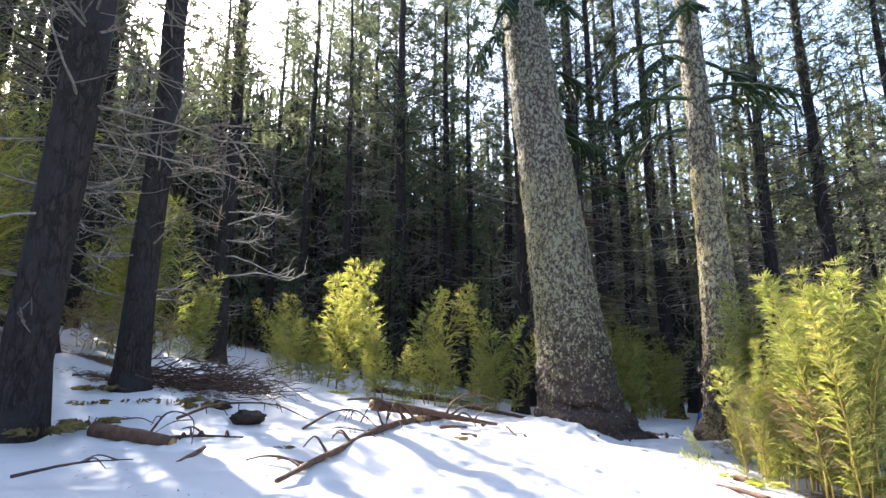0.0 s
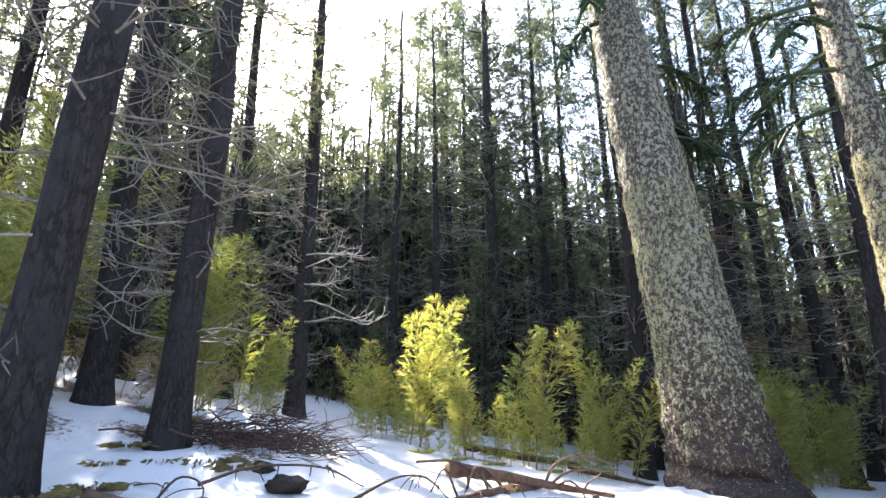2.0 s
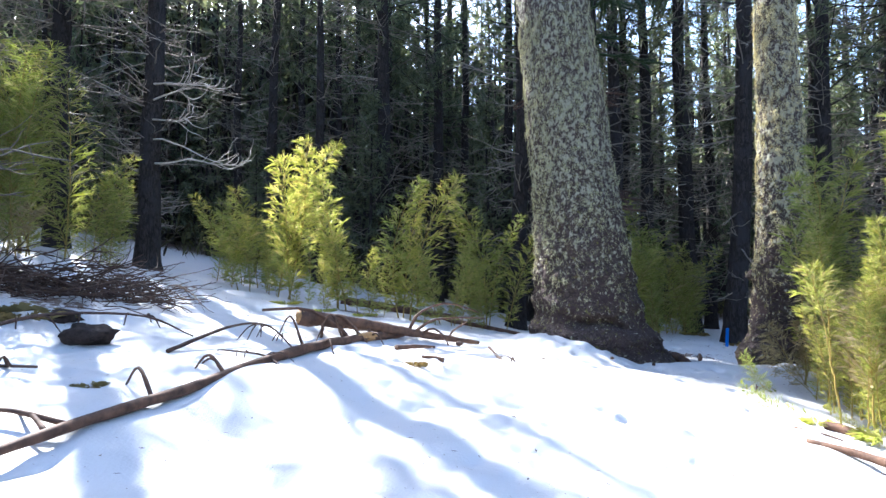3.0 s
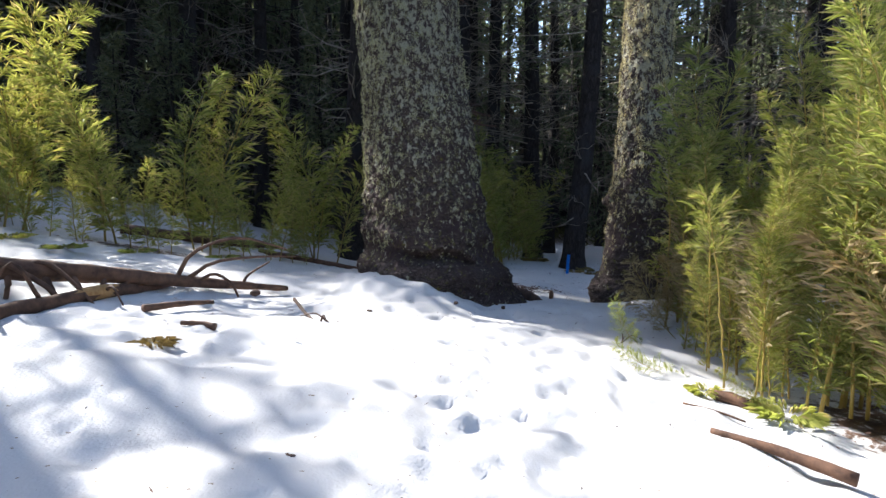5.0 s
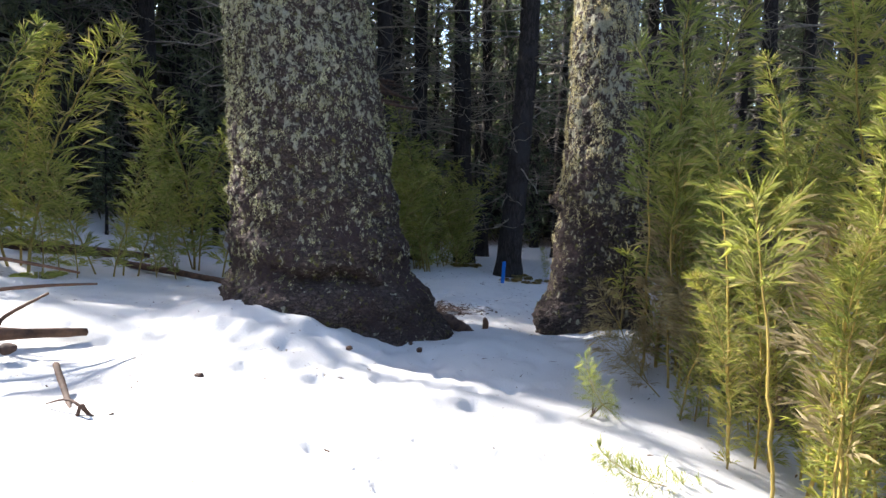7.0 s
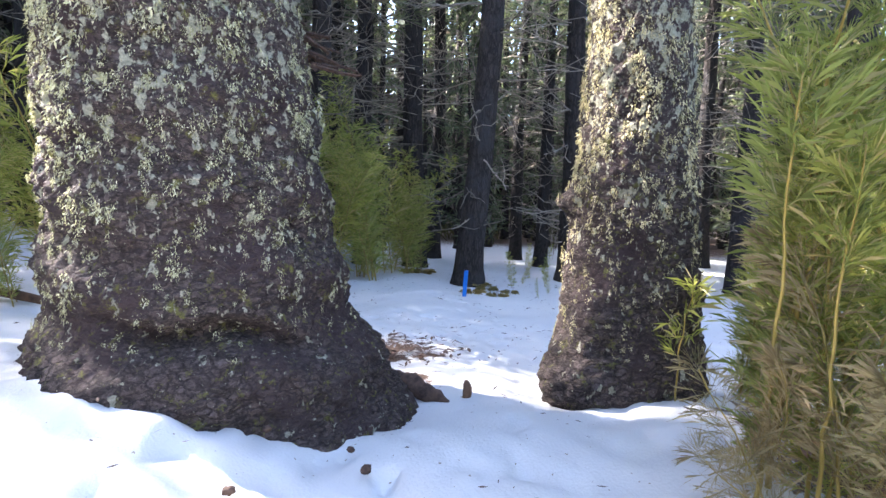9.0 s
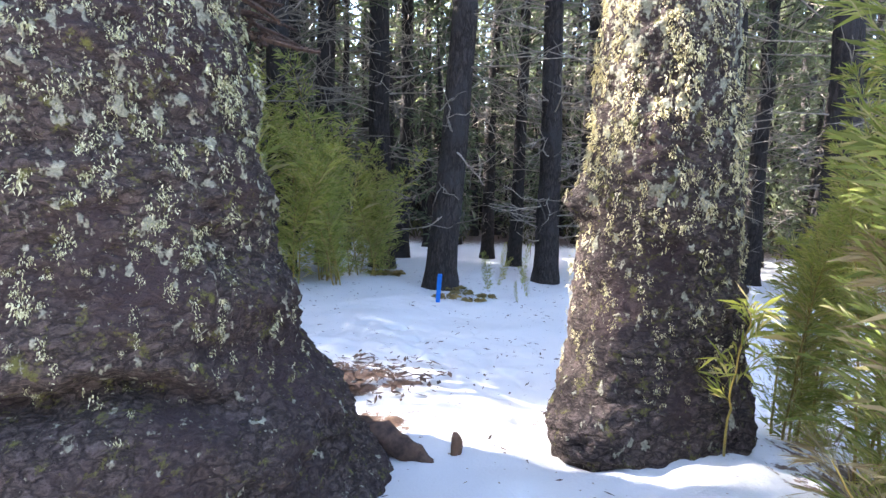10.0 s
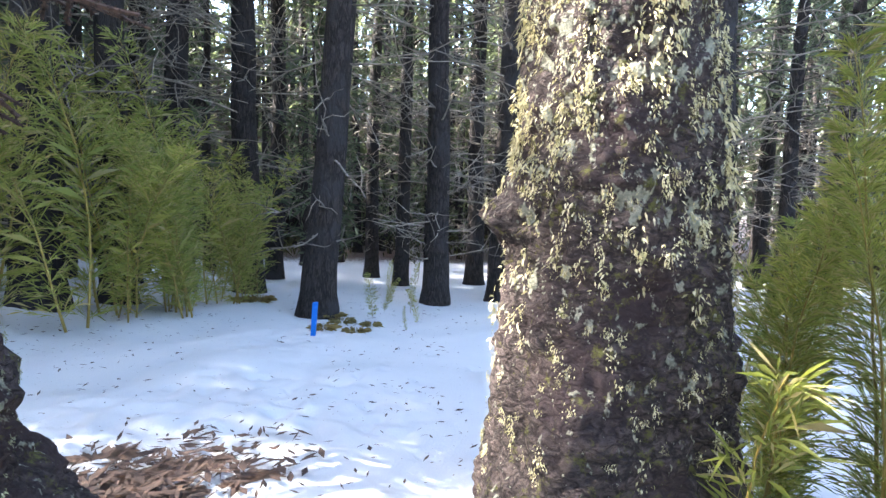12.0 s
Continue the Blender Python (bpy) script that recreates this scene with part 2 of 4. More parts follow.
# ---- ground ----
def steps(fine_a, fine_b, step, far, grow=1.25):
    mid = list(np.arange(fine_a, fine_b, step))
    low, high, d = [fine_a], [mid[-1]], step
    while high[-1] < far:
        d *= grow
        high.append(high[-1] + d)
    d = step
    while low[-1] > -far:
        d *= grow
        low.append(low[-1] - d)
    return np.array(low[:0:-1] + mid + high[1:])


LITTER = ((-8.8, 9.4, 1.9, 1.3, 0.8), (-7.4, 12.6, 1.7, 0.9, 0.75), (-10.5, 13.0, 2.0, 1.5, 0.7), (5.0, 15.35, 0.7, 0.32, 1.0), (5.5, 15.75, 0.5, 0.22, 0.95), (4.6, 15.9, 0.45, 0.3, 0.9), (5.25, 16.2, 0.32, 0.16, 0.85), (5.95, 15.35, 0.3, 0.13, 0.85), (6.2, 8.6, 1.1, 1.5, 0.6), (7.6, 11.0, 1.5, 2.0, 0.8), (-6.5, 11.0, 1.6, 0.8, 0.55), (-4.6, 10.6, 1.0, 0.8, 0.5),
          (-1.5, 17.0, 2.6, 0.9, 0.5), (3.9, 14.6, 1.5, 1.4, 0.7), (6.9, 13.3, 0.9, 0.9, 0.6), (5.1, 14.3, 0.5, 0.5, 0.6))


def make_ground():
    xs, ys = steps(-6.5, 10.0, 0.05, 900), steps(3.5, 20.0, 0.05, 900)
    gx, gy = np.meshgrid(xs, ys)
    z = height(gx, gy)
    near = np.exp(-(np.maximum(np.hypot(gx - 2, gy - 11) - 11, 0) / 5) ** 2)
    # soft drifts and small rolls
    wave = np.zeros_like(z)
    r = np.random.default_rng(3)
    for k in range(26):
        a, f = r.uniform(0, 6.28), r.uniform(0.8, 5.0)
        wave += 0.022 / f ** 0.8 * np.sin((gx * np.cos(a) + gy * np.sin(a)) * f + r.uniform(0, 6.28))
    z = z + wave * near
    lumps, patch = np.zeros_like(z), np.zeros_like(z)
    for k in range(34):
        a, f = r.uniform(0, 6.28), r.uniform(7, 24)
        lumps += 0.0042 * np.sin((gx * np.cos(a) + gy * np.sin(a)) * f + r.uniform(0, 6.28) + 1.5 * np.sin(gx * 1.3 + k) + 1.5 * np.sin(gy * 1.7 - k))
    for k in range(9):
        a, f = r.uniform(0, 6.28), r.uniform(0.7, 2.2)
        patch += np.sin((gx * np.cos(a) + gy * np.sin(a)) * f + r.uniform(0, 6.28)) / 3
    z = z + lumps * near * np.clip(patch * 0.7 + 0.35, 0.08, 1)
    # old footprints, trampled patches and melt pits
    pits = []
    for cx, cy, sx, sy, n in ((1.7, 7.8, 0.5, 0.6, 26), (2.6, 9.0, 0.5, 0.7, 34), (3.1, 10.6, 0.45, 0.6, 34), (3.8, 11.9, 0.5, 0.35, 30), (2.5, 12.6, 0.9, 0.4, 34), (4.6, 12.2, 0.5, 0.6, 26), (0.8, 9.6, 0.8, 0.8, 24), (4.2, 10.4, 0.3, 0.5, 12), (6.6, 16.5, 1.2, 1.2, 50)):
        pits += [(r.normal(cx, sx), r.normal(cy, sy), r.uniform(0.03, 0.09), r.uniform(1.0, 1.9), r.uniform(0.015, 0.05)) for k in range(n)]
    for i in range(15):
        pits.append((1.9 + 0.17 * i + (i % 2) * 0.3 + r.normal(0, 0.07), 6.6 + i * 0.42, r.uniform(0.05, 0.075), r.uniform(1.3, 1.9), r.uniform(0.03, 0.055)))
    pits += [(r.uniform(-6, 10), r.uniform(4, 20), r.uniform(0.03, 0.10), r.uniform(1, 1.5), r.uniform(0.01, 0.035)) for k in range(420)]
    for px, py, s, long, d in pits:
        i0, i1 = np.searchsorted(xs, (px - 0.5, px + 0.5))
        j0, j1 = np.searchsorted(ys, (py - 0.5, py + 0.5))
        turn = r.normal(0.35, 0.6)
        u, v = gx[j0:j1, i0:i1] - px, gy[j0:j1, i0:i1] - py
        u, v = u * math.cos(turn) - v * math.sin(turn), (u * math.sin(turn) + v * math.cos(turn)) / long
        q = np.hypot(u, v) / s * (1 + 0.22 * np.sin(np.arctan2(v, u) * 3 + px * 9))
        z[j0:j1, i0:i1] += -d / (1 + q ** 3.5) + 0.2 * d * np.exp(-((q - 1.5) / 0.35) ** 2)
    litter = np.zeros_like(z)
    for a, b, sx, sy, s in LITTER:
        litter = np.maximum(litter, s * np.exp(-(((gx - a) / sx) ** 2 + ((gy - b) / sy) ** 2)))
    # litter raised under the woods, so the far ground is dark instead of white
    woods = np.clip((np.hypot((gx - 5) / 1.2, gy - 13) - 15) / 10, 0, 1)
    litter = np.maximum(litter, woods * 0.62)
    z -= 0.05 * np.clip(litter, 0, 1) * near
    nx, ny = len(xs), len(ys)
    verts = np.stack([gx, gy, z], -1).reshape(-1, 3)
    idx = np.arange(nx * ny).reshape(ny, nx)
    faces = np.stack([idx[:-1, :-1], idx[:-1, 1:], idx[1:, 1:], idx[1:, :-1]], -1).reshape(-1, 4)
    me = bpy.data.meshes.new("ground")
    me.from_pydata(verts.tolist(), [], faces.tolist())
    me.shade_smooth()
    me.attributes.new("litter", "FLOAT", "POINT").data.foreach_set("value", litter.ravel().astype(np.float32))
    me.materials.append(SNOW)
    return tagged(new("ground", me), "old trodden snow with brown needle litter showing through", "snow ground", kind="structure")


make_ground()


# ---- araucaria trunks ----
def araucaria_trunk(name, cx, cy, zb, ax, ay, radius, top, bumps, seed, rings, lichens, lichen_side, cover, collar=None):
    r = np.random.default_rng(seed)
    tree = new("araucaria_tree")
    tree.location = (cx, cy, zb)
    sides = 240
    zs = [-0.7]
    while zs[-1] < top:
        zs.append(zs[-1] + min(0.12, max(0.026, 0.026 + 0.02 * (zs[-1] - 3.4))))
    zs = np.array(zs)
    ang = np.arange(sides) * 2 * np.pi / sides
    verts = np.zeros((len(zs), sides, 3))
    for i, z in enumerate(zs):
        rad = radius(max(z, -0.3))
        fine = min(1.0, 0.026 / max(0.026, 0.026 + 0.014 * (z - 3.4)))
        for j, t in enumerate(ang):
            p = Vector((math.cos(t) * rad, math.sin(t) * rad, z))
            d = 0.055 * noise.noise(Vector((p.x * 0.9, p.y * 0.9, z * 0.5 + seed)))
            d += 0.045 * noise.noise(Vector((p.x * 2.6, p.y * 2.6, z * 3.4 + seed)))
            d += 0.075 * fine * (0.35 - abs(noise.noise(Vector((p.x * 6, p.y * 6, z * 8)))))
            d += 0.045 * fine * noise.noise(Vector((p.x * 18, p.y * 18, z * 20)))
            if rings:
                d += 0.05 * math.exp(-max(z, 0) / 1.6) * math.sin(z * 11 + 2.2 * noise.noise(Vector((p.x * 1.2, p.y * 1.2, seed + 3))))
            if collar:
                d += collar(t, z)
            for ba, bz, sa, sz, h in bumps:
                da = (t - ba + math.pi) % (2 * math.pi) - math.pi
                d += h * math.exp(-(da / sa) ** 2 - ((z - bz) / sz) ** 2)
            q = rad + d * min(1.0, 0.25 + rad)
            verts[i, j] = (ax * z + math.cos(t) * q, ay * z + math.sin(t) * q, z)
    b = Build()
    n = len(zs)
    b.add(verts.reshape(-1, 3), [(i * sides + j, i * sides + (j + 1) % sides, (i + 1) * sides + (j + 1) % sides, (i + 1) * sides + j)
                                 for i in range(n - 1) for j in range(sides)])
    part("trunk", b, ARAUCARIA_BARK, tree)
    # hanging lichen tufts, thicker on the side of the light
    lb = Build()
    for k in range(lichens):
        t, z = r.uniform(0, 6.283), 0.3 + 6.3 * r.random() ** 1.25 if k % 6 else r.uniform(6, min(top, 14))
        side = 0.5 + 0.5 * math.cos(t - lichen_side)
        lump = 0.5 + 0.9 * noise.noise(Vector((math.cos(t) * 5, math.sin(t) * 5, z * 4 + seed)))
        if r.random() > (1.6 * (lump - 0.15) + cover * max(0.0, z - 1.0)) * (0.35 + 0.65 * side) * min(1.0, 0.25 + z / 2.0):
            continue
        i = int(np.searchsorted(zs, z)) - 1
        j = int(t / 6.2832 * sides) % sides
        c = verts[i, j]
        out = np.array([math.cos(t), math.sin(t), 0.15])
        along = np.array([-math.sin(t), math.cos(t), 0])
        grow = min(1.0, max(0.0, (z - 0.5) / 1.6))
        s = r.uniform(0.018, 0.036) * (1 + 0.8 * grow) * (1.7 if r.random() < 0.15 else 1.0)
        tallness = r.uniform(0.5, 1.5)
        c = c + out * 0.004
        for q in range(34):
            o = c + along * r.normal(0, s * 0.34) + np.array([0, 0, r.normal(0, s * 0.6 * tallness)]) + out * s * r.uniform(0, 0.3)
            d = unit(np.array([0, 0, -0.9]) + out * r.uniform(0.0, 0.9) + r.normal(0, 0.5, 3))
            lb.blade(o, d, unit(np.cross(d, out + r.normal(0, 0.7, 3))), s * r.uniform(0.2, 0.5), s * r.uniform(0.09, 0.18), 0.2)
    tagged(part("lichen", lb, LICHEN, tree, "pale green tufts of beard lichen", smooth=False), kind="stuff")
    return tree


def swollen_foot(t, z):
    """The swollen collar at the snow line with a dark fold above it."""
    da = (t + 1.75 + math.pi) % (2 * math.pi) - math.pi
    front = math.exp(-((da - 0.15) / 0.85) ** 4)
    top = 0.34 - 0.16 * da + 0.05 * math.sin(da * 7)
    fold = math.exp(-((z - top - 0.06) / 0.065) ** 2) * math.exp(-((da - 0.05) / 0.6) ** 4)
    return front * (0.10 / (1 + math.exp(min(30.0, (z - top) / 0.022))) - 0.17 * fold + 0.035 * math.exp(-((z - top - 0.2) / 0.06) ** 2))


big = araucaria_trunk("big", 3.60, 14.52, -0.1, -0.088, 0.06, lambda z: 0.905 + 0.25 * math.exp(-z / 1.15) - 0.023 * z + (0.06 * math.exp(-((z - 0.02) / 0.22) ** 2)), 21,
                      ((-2.3, 0.15, 0.22, 0.14, 0.04), (-0.6, -0.3, 0.55, 0.32, 0.24)), 5, True, 8500, 3.7, 0.09, swollen_foot)
tagged(big, "huge old araucaria with rough lichen-covered bark, standing in snow", "araucaria tree", "araucarias")
second = araucaria_trunk("second", 6.83, 13.28, -0.3, 0.002, 0.03, lambda z: 0.291 + 0.337 * math.exp(-z / 2.7), 19,
                         ((2.46, 1.48, 0.3, 0.13, 0.2), (-2.95, 0.05, 0.5, 0.35, 0.4), (-2.85, 0.62, 0.3, 0.22, 0.16), (-1.6, -0.1, 0.6, 0.3, 0.12)), 9, False, 4300, 3.3, 0.09)
tagged(second, "slimmer araucaria trunk with knobbly base and bright lichen beside green bamboo", "araucaria tree", "araucarias")


# ---- pines ----
def wander(r, start, way, length, segs, bend, lift=0.0):
    pts, p, d = [np.array(start, float)], np.array(start, float), unit(np.array(way, float))
    for k in range(segs):
        d = unit(d + r.normal(0, bend, 3) + np.array([0, 0, lift]))
        p = p + d * length / segs
        pts.append(p)
    return np.array(pts)


def needle_tuft(b, r, c, way, size, count, fine=0.15):
    for k in range(count):
        d = unit(way * 0.5 + r.normal(0, 0.6, 3))
        s = unit(np.cross(d, r.normal(0, 1, 3)))
        b.blade(c, d, s, size * r.uniform(0.6, 1.1), size * fine, 0.1)


def pine(seed, tall=24.0, rad=0.28, crown_from=8.0, limbs=70, tufts=10, dead=85, count=8, sides=14, blade=0.38, twigs=3, segs=4, thick=1.0, reach=3.4, dead_from=1.0, limb_segs=4, fine=0.15):
    """A tall plantation pine: trunk, dead lower branches, high crown."""
    r = np.random.default_rng(seed)
    tree = new("pine_tree")
    zs = np.concatenate([[-0.5, 0, 0.15, 0.4, 0.8], np.arange(1.5, tall, 1.1), [tall]])
    sway = np.cumsum(r.normal(0, 0.03, (len(zs), 2)), axis=0)
    pts = np.column_stack([sway * np.clip(zs / 4, 0, 1)[:, None], zs])
    base = rad * (1 - 0.85 * np.clip(zs / tall, 0, 1)) + 0.34 * rad * np.exp(-np.clip(zs, 0, 99) / 0.35)
    radii = base[:, None] * (1 + r.normal(0, 0.035, (len(zs), sides)))
    b = Build()
    b.tube(pts, radii, sides)
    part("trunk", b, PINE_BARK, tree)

    def axis(z):
        return np.array([np.interp(z, zs, pts[:, 0]), np.interp(z, zs, pts[:, 1]), z])

    d = Build()
    for k in range(dead):
        z = r.uniform(dead_from, crown_from + 3)
        t = r.uniform(0, 6.283)
        way = np.array([math.cos(t), math.sin(t), r.uniform(-0.3, 0.25)])
        ln = r.uniform(0.5, 1.0) * min(2.6, 1.0 + z * 0.35)
        p = wander(r, axis(z), way, ln, segs, 0.16, 0.03)
        d.tube(p, np.linspace(0.022, 0.008, segs + 1) * thick, 3, False)
        for q in range(twigs):
            s = p[r.integers(1, segs)]
            w = wander(r, s, way + r.normal(0, 0.7, 3), ln * r.uniform(0.25, 0.6), segs - 1, 0.35, 0.08)
            d.tube(w, np.linspace(0.011, 0.005, segs) * thick, 3, False)
    tagged(part("dead_branch", d, DEAD_TWIG, tree, "bare grey dead lower branches"), kind="stuff")
    c = Build()
    w = Build()
    for k in range(limbs):
        z = crown_from + (tall - crown_from) * (k + r.random()) / limbs
        t = r.uniform(0, 6.283)
        ln = r.uniform(0.5, 1.0) * np.interp((z - crown_from) / (tall - crown_from), [0, 0.3, 1], [reach * 0.9, reach, 0.5])
        way = np.array([math.cos(t), math.sin(t), 0.25])
        p = wander(r, axis(z), way, ln, limb_segs, 0.1, 0.06)
        w.tube(p, np.linspace(0.03, 0.006, limb_segs + 1), 3, False)
        for q in range(tufts):
            f = r.uniform(0.25, 1.0) * limb_segs
            s = p[min(int(f), limb_segs - 1)] * (1 - f % 1) + p[min(int(f) + 1, limb_segs)] * (f % 1) + r.normal(0, 0.24, 3)
            needle_tuft(c, r, s, unit(way + r.normal(0, 0.5, 3)), blade, count, fine)
    tagged(part("limb", w, PINE_BARK, tree), kind="stuff")
    tagged(part("crown", c, NEEDLES, tree, "thin grey-green needle crown", smooth=False), kind="stuff")
    return tree


PINES = [pine(11 + k, h, 0.27, c, 70, 9, 80, 11, twigs=3, blade=0.35, fine=0.105) for k, (h, c) in enumerate(((25, 9.0), (23, 7.0), (26, 10.5), (22, 6.0)))]
SPARSE = [pine(15 + k, h, 0.27, 13.0, 22, 8, 85, 12, twigs=4, blade=0.36, fine=0.08, reach=2.6) for k, h in enumerate((25, 24))]
FAR = [pine(17 + k, 24, 0.27, c, 46, 6, 24, 5, 7, 0.57, 1, 3, 2.0, 3.2, 0.6, 2) for k, c in enumerate((6.5, 5.0, 8.0))]
HIGH = [pine(24 + k, 28, 0.27, c, 64, 8, 24, 6, 7, 0.6, 1, 3, 2.0, 4.0, 0.6, 2) for k, c in enumerate((9.0, 11.0))]
DENSE = [pine(27 + k, 17, 0.2, c, 50, 7, 20, 5, 7, 0.8, 1, 3, 2.2, 3.2, 0.4, 2) for k, c in enumerate((1.2, 2.4))]
for t in PINES + SPARSE + FAR + HIGH:
    tagged(t, "tall dark-barked pine with bare dead lower branches, rising from snow", "pine tree", "plantation pines")
for t in DENSE:
    tagged(t, "younger pine with low dark green branches in the wood", "pine tree", "young pines")
used = set()


def plant(kind, x, y, rad, turn, lean=(0, 0)):
    m = place(x, y, turn, rad / 0.27, 0.05, lean)
    if kind in used:
        return copy_thing(kind, m)
    used.add(kind)
    kind.matrix_basis = m
    return kind


# last row: (-14.8, 18.8), (-18.5, 22.5), (-12.3, 16.6), (-16.5, 21.5), (-10.0, 23.0) added to shade the snow
NAMED = ((-5.7, 7.5, 0.32, 0), (-8.6, 11.7, 0.31, 0), (-5.8, 10.35, 0.29, 1), (-9.6, 17.6, 0.28, 0), (-7.5, 18.2, 0.26, 0), (-9.37, 29.04, 0.23, 1), (-7.10, 27.65, 0.25, 1),
         (-4.85, 26.65, 0.29, 1), (-2.17, 28.54, 0.31, 0), (0.18, 29.64, 0.28, 0), (2.96, 21.44, 0.3, 0), (-11.6, 14.75, 0.3, 0),
         (-12.5, 9.5, 0.27, 0), (-14.2, 13.0, 0.26, 0), (-13.0, 19.0, 0.24, 0), (-2.6, 33.5, 0.27, 0), (1.6, 32.5, 0.28, 0), (-0.6, 37.0, 0.28, 0), (3.4, 29.0, 0.26, 0), (5.6, 31.0, 0.27, 0), (-15.5, 17.0, 0.26, 0), (-17.0, 8.0, 0.26, 0),
         (-6.0, 36.0, 0.29, 0), (-9.0, 38.5, 0.31, 0), (-12.0, 40.0, 0.3, 0), (-3.5, 39.5, 0.3, 0), (-11.5, 39.5, 0.25, 0), (-17.5, 42.0, 0.28, 0), (-14.8, 18.8, 0.26, 0), (-18.5, 22.5, 0.27, 0), (-12.3, 16.6, 0.25, 0), (-16.5, 21.5, 0.28, 0), (0.8, 40.0, 0.3, 0), (-7.6, 41.5, 0.31, 0), (-4.6, 34.6, 0.27, 0), (-10.0, 23.0, 0.24, 1))
BARE_ON = 4
LEANS = {0: (0.5, 2.0), 2: (0.0, 0.6)}
for k, (x, y, rad, sparse) in enumerate(NAMED):
    tree = plant(SPARSE[k % 2] if sparse else HIGH[k % 2] if y > 31 else PINES[1 if k == BARE_ON else k % 4], x, y, rad, 0 if k in LEANS or k == BARE_ON else k * 77, LEANS.get(k, (0, 0)))
    if k == BARE_ON:
        rr = np.random.default_rng(4)
        for z in (2.6, 3.2, 3.7, 4.2, 4.6):
            bb = Build()
            main = wander(rr, (0.1, -0.1, z), (1, -0.35, rr.uniform(-0.1, 0.2)), rr.uniform(1.6, 2.6), 8, 0.14, 0.02)
            bb.tube(main, np.linspace(0.026, 0.01, 9), 5, False)
            for q in range(7):
                bb.tube(wander(rr, main[int(rr.integers(3, 9))], (0.8, rr.normal(0, 0.5), rr.normal(0, 0.5)), rr.uniform(0.4, 0.9), 6, 0.3, 0.14), np.linspace(0.014, 0.006, 7), 4, False)
            part("bare_branch", bb, PALE_TWIG, tree, "pale curling bare branch")
NAMED_FAR_SIDE = ((10.0, 21.2, 0.28), (13.2, 21.2, 0.26), (10.2, 24.6, 0.29), (8.9, 25.5, 0.29), (7.3, 24.3, 0.26), (5.9, 23.6, 0.34), (8.3, 27.5, 0.24), (14.8, 24.4, 0.22),
                  (15.3, 26.5, 0.2), (15.0, 20.7, 0.28), (17.2, 16.4, 0.3), (23.5, 15.2, 0.24), (12.2, 27.3, 0.22), (17.2, 23.6, 0.25), (16.6, 18.6, 0.22), (19.2, 19.2, 0.24), (21.5, 23.2, 0.25), (22.3, 12.4, 0.26), (26.0, 18.0, 0.25), (20.2, 15.8, 0.2))
for k, (x, y, rad) in enumerate(NAMED_FAR_SIDE):
    plant(PINES[k % 4], x, y, rad, 31 + k * 53 if k else 0, (0, 0) if k else (0.8, 1.5))


def woods():
    """The plantation beyond, in uneven rows, clear of the glade."""
    r = np.random.default_rng(21)
    taken = [(a[0], a[1]) for a in NAMED + NAMED_FAR_SIDE]
    n = 0
    for k in range(14000):
        x, y = r.uniform(-36, 42), r.uniform(-12, 56)
        far = math.hypot((x - 2) / 1.1, y - 8)
        if far < 16.5 or n >= 330:
            continue
        # lower growth where the sun comes in over the trees
        s = (x - 2) * -0.643 + (y - 10) * 0.766
        off = (x - 2) * 0.766 + (y - 10) * 0.643
        ahead = y > 14 and x < 30
        gap = 1.7 if ahead else 2.6
        lane = 0 < s < 36 and -3.0 < off < 8.5
        if any(math.hypot(x - a, y - b) < (1.4 if lane else gap) for a, b in taken):
            continue
        if lane and (s < 12 or -1.0 < off < 2.4 and s < 29):
            continue
        taken.append((x, y))
        n += 1
        young = far > 26 and n % 2 == 0 or far > 20 and n % 6 == 0
        size = r.uniform(0.17, 0.28)
        if lane and s < 31:
            size, young = min(size, 0.27 * (0.52 if s < 20 else 0.62) * s / 17), True
        plant(DENSE[n % 2] if young else FAR[n % 3], x, y, size, r.uniform(0, 360), (r.normal(0, 1.2), r.normal(0, 1.2)))
    plant(DENSE[0], 2.3, 25.8, 0.20, 40)
    plant(DENSE[1], 4.2, 26.5, 0.25, 80)
    plant(DENSE[1], -2.8, 27.5, 0.25, 10)


woods()


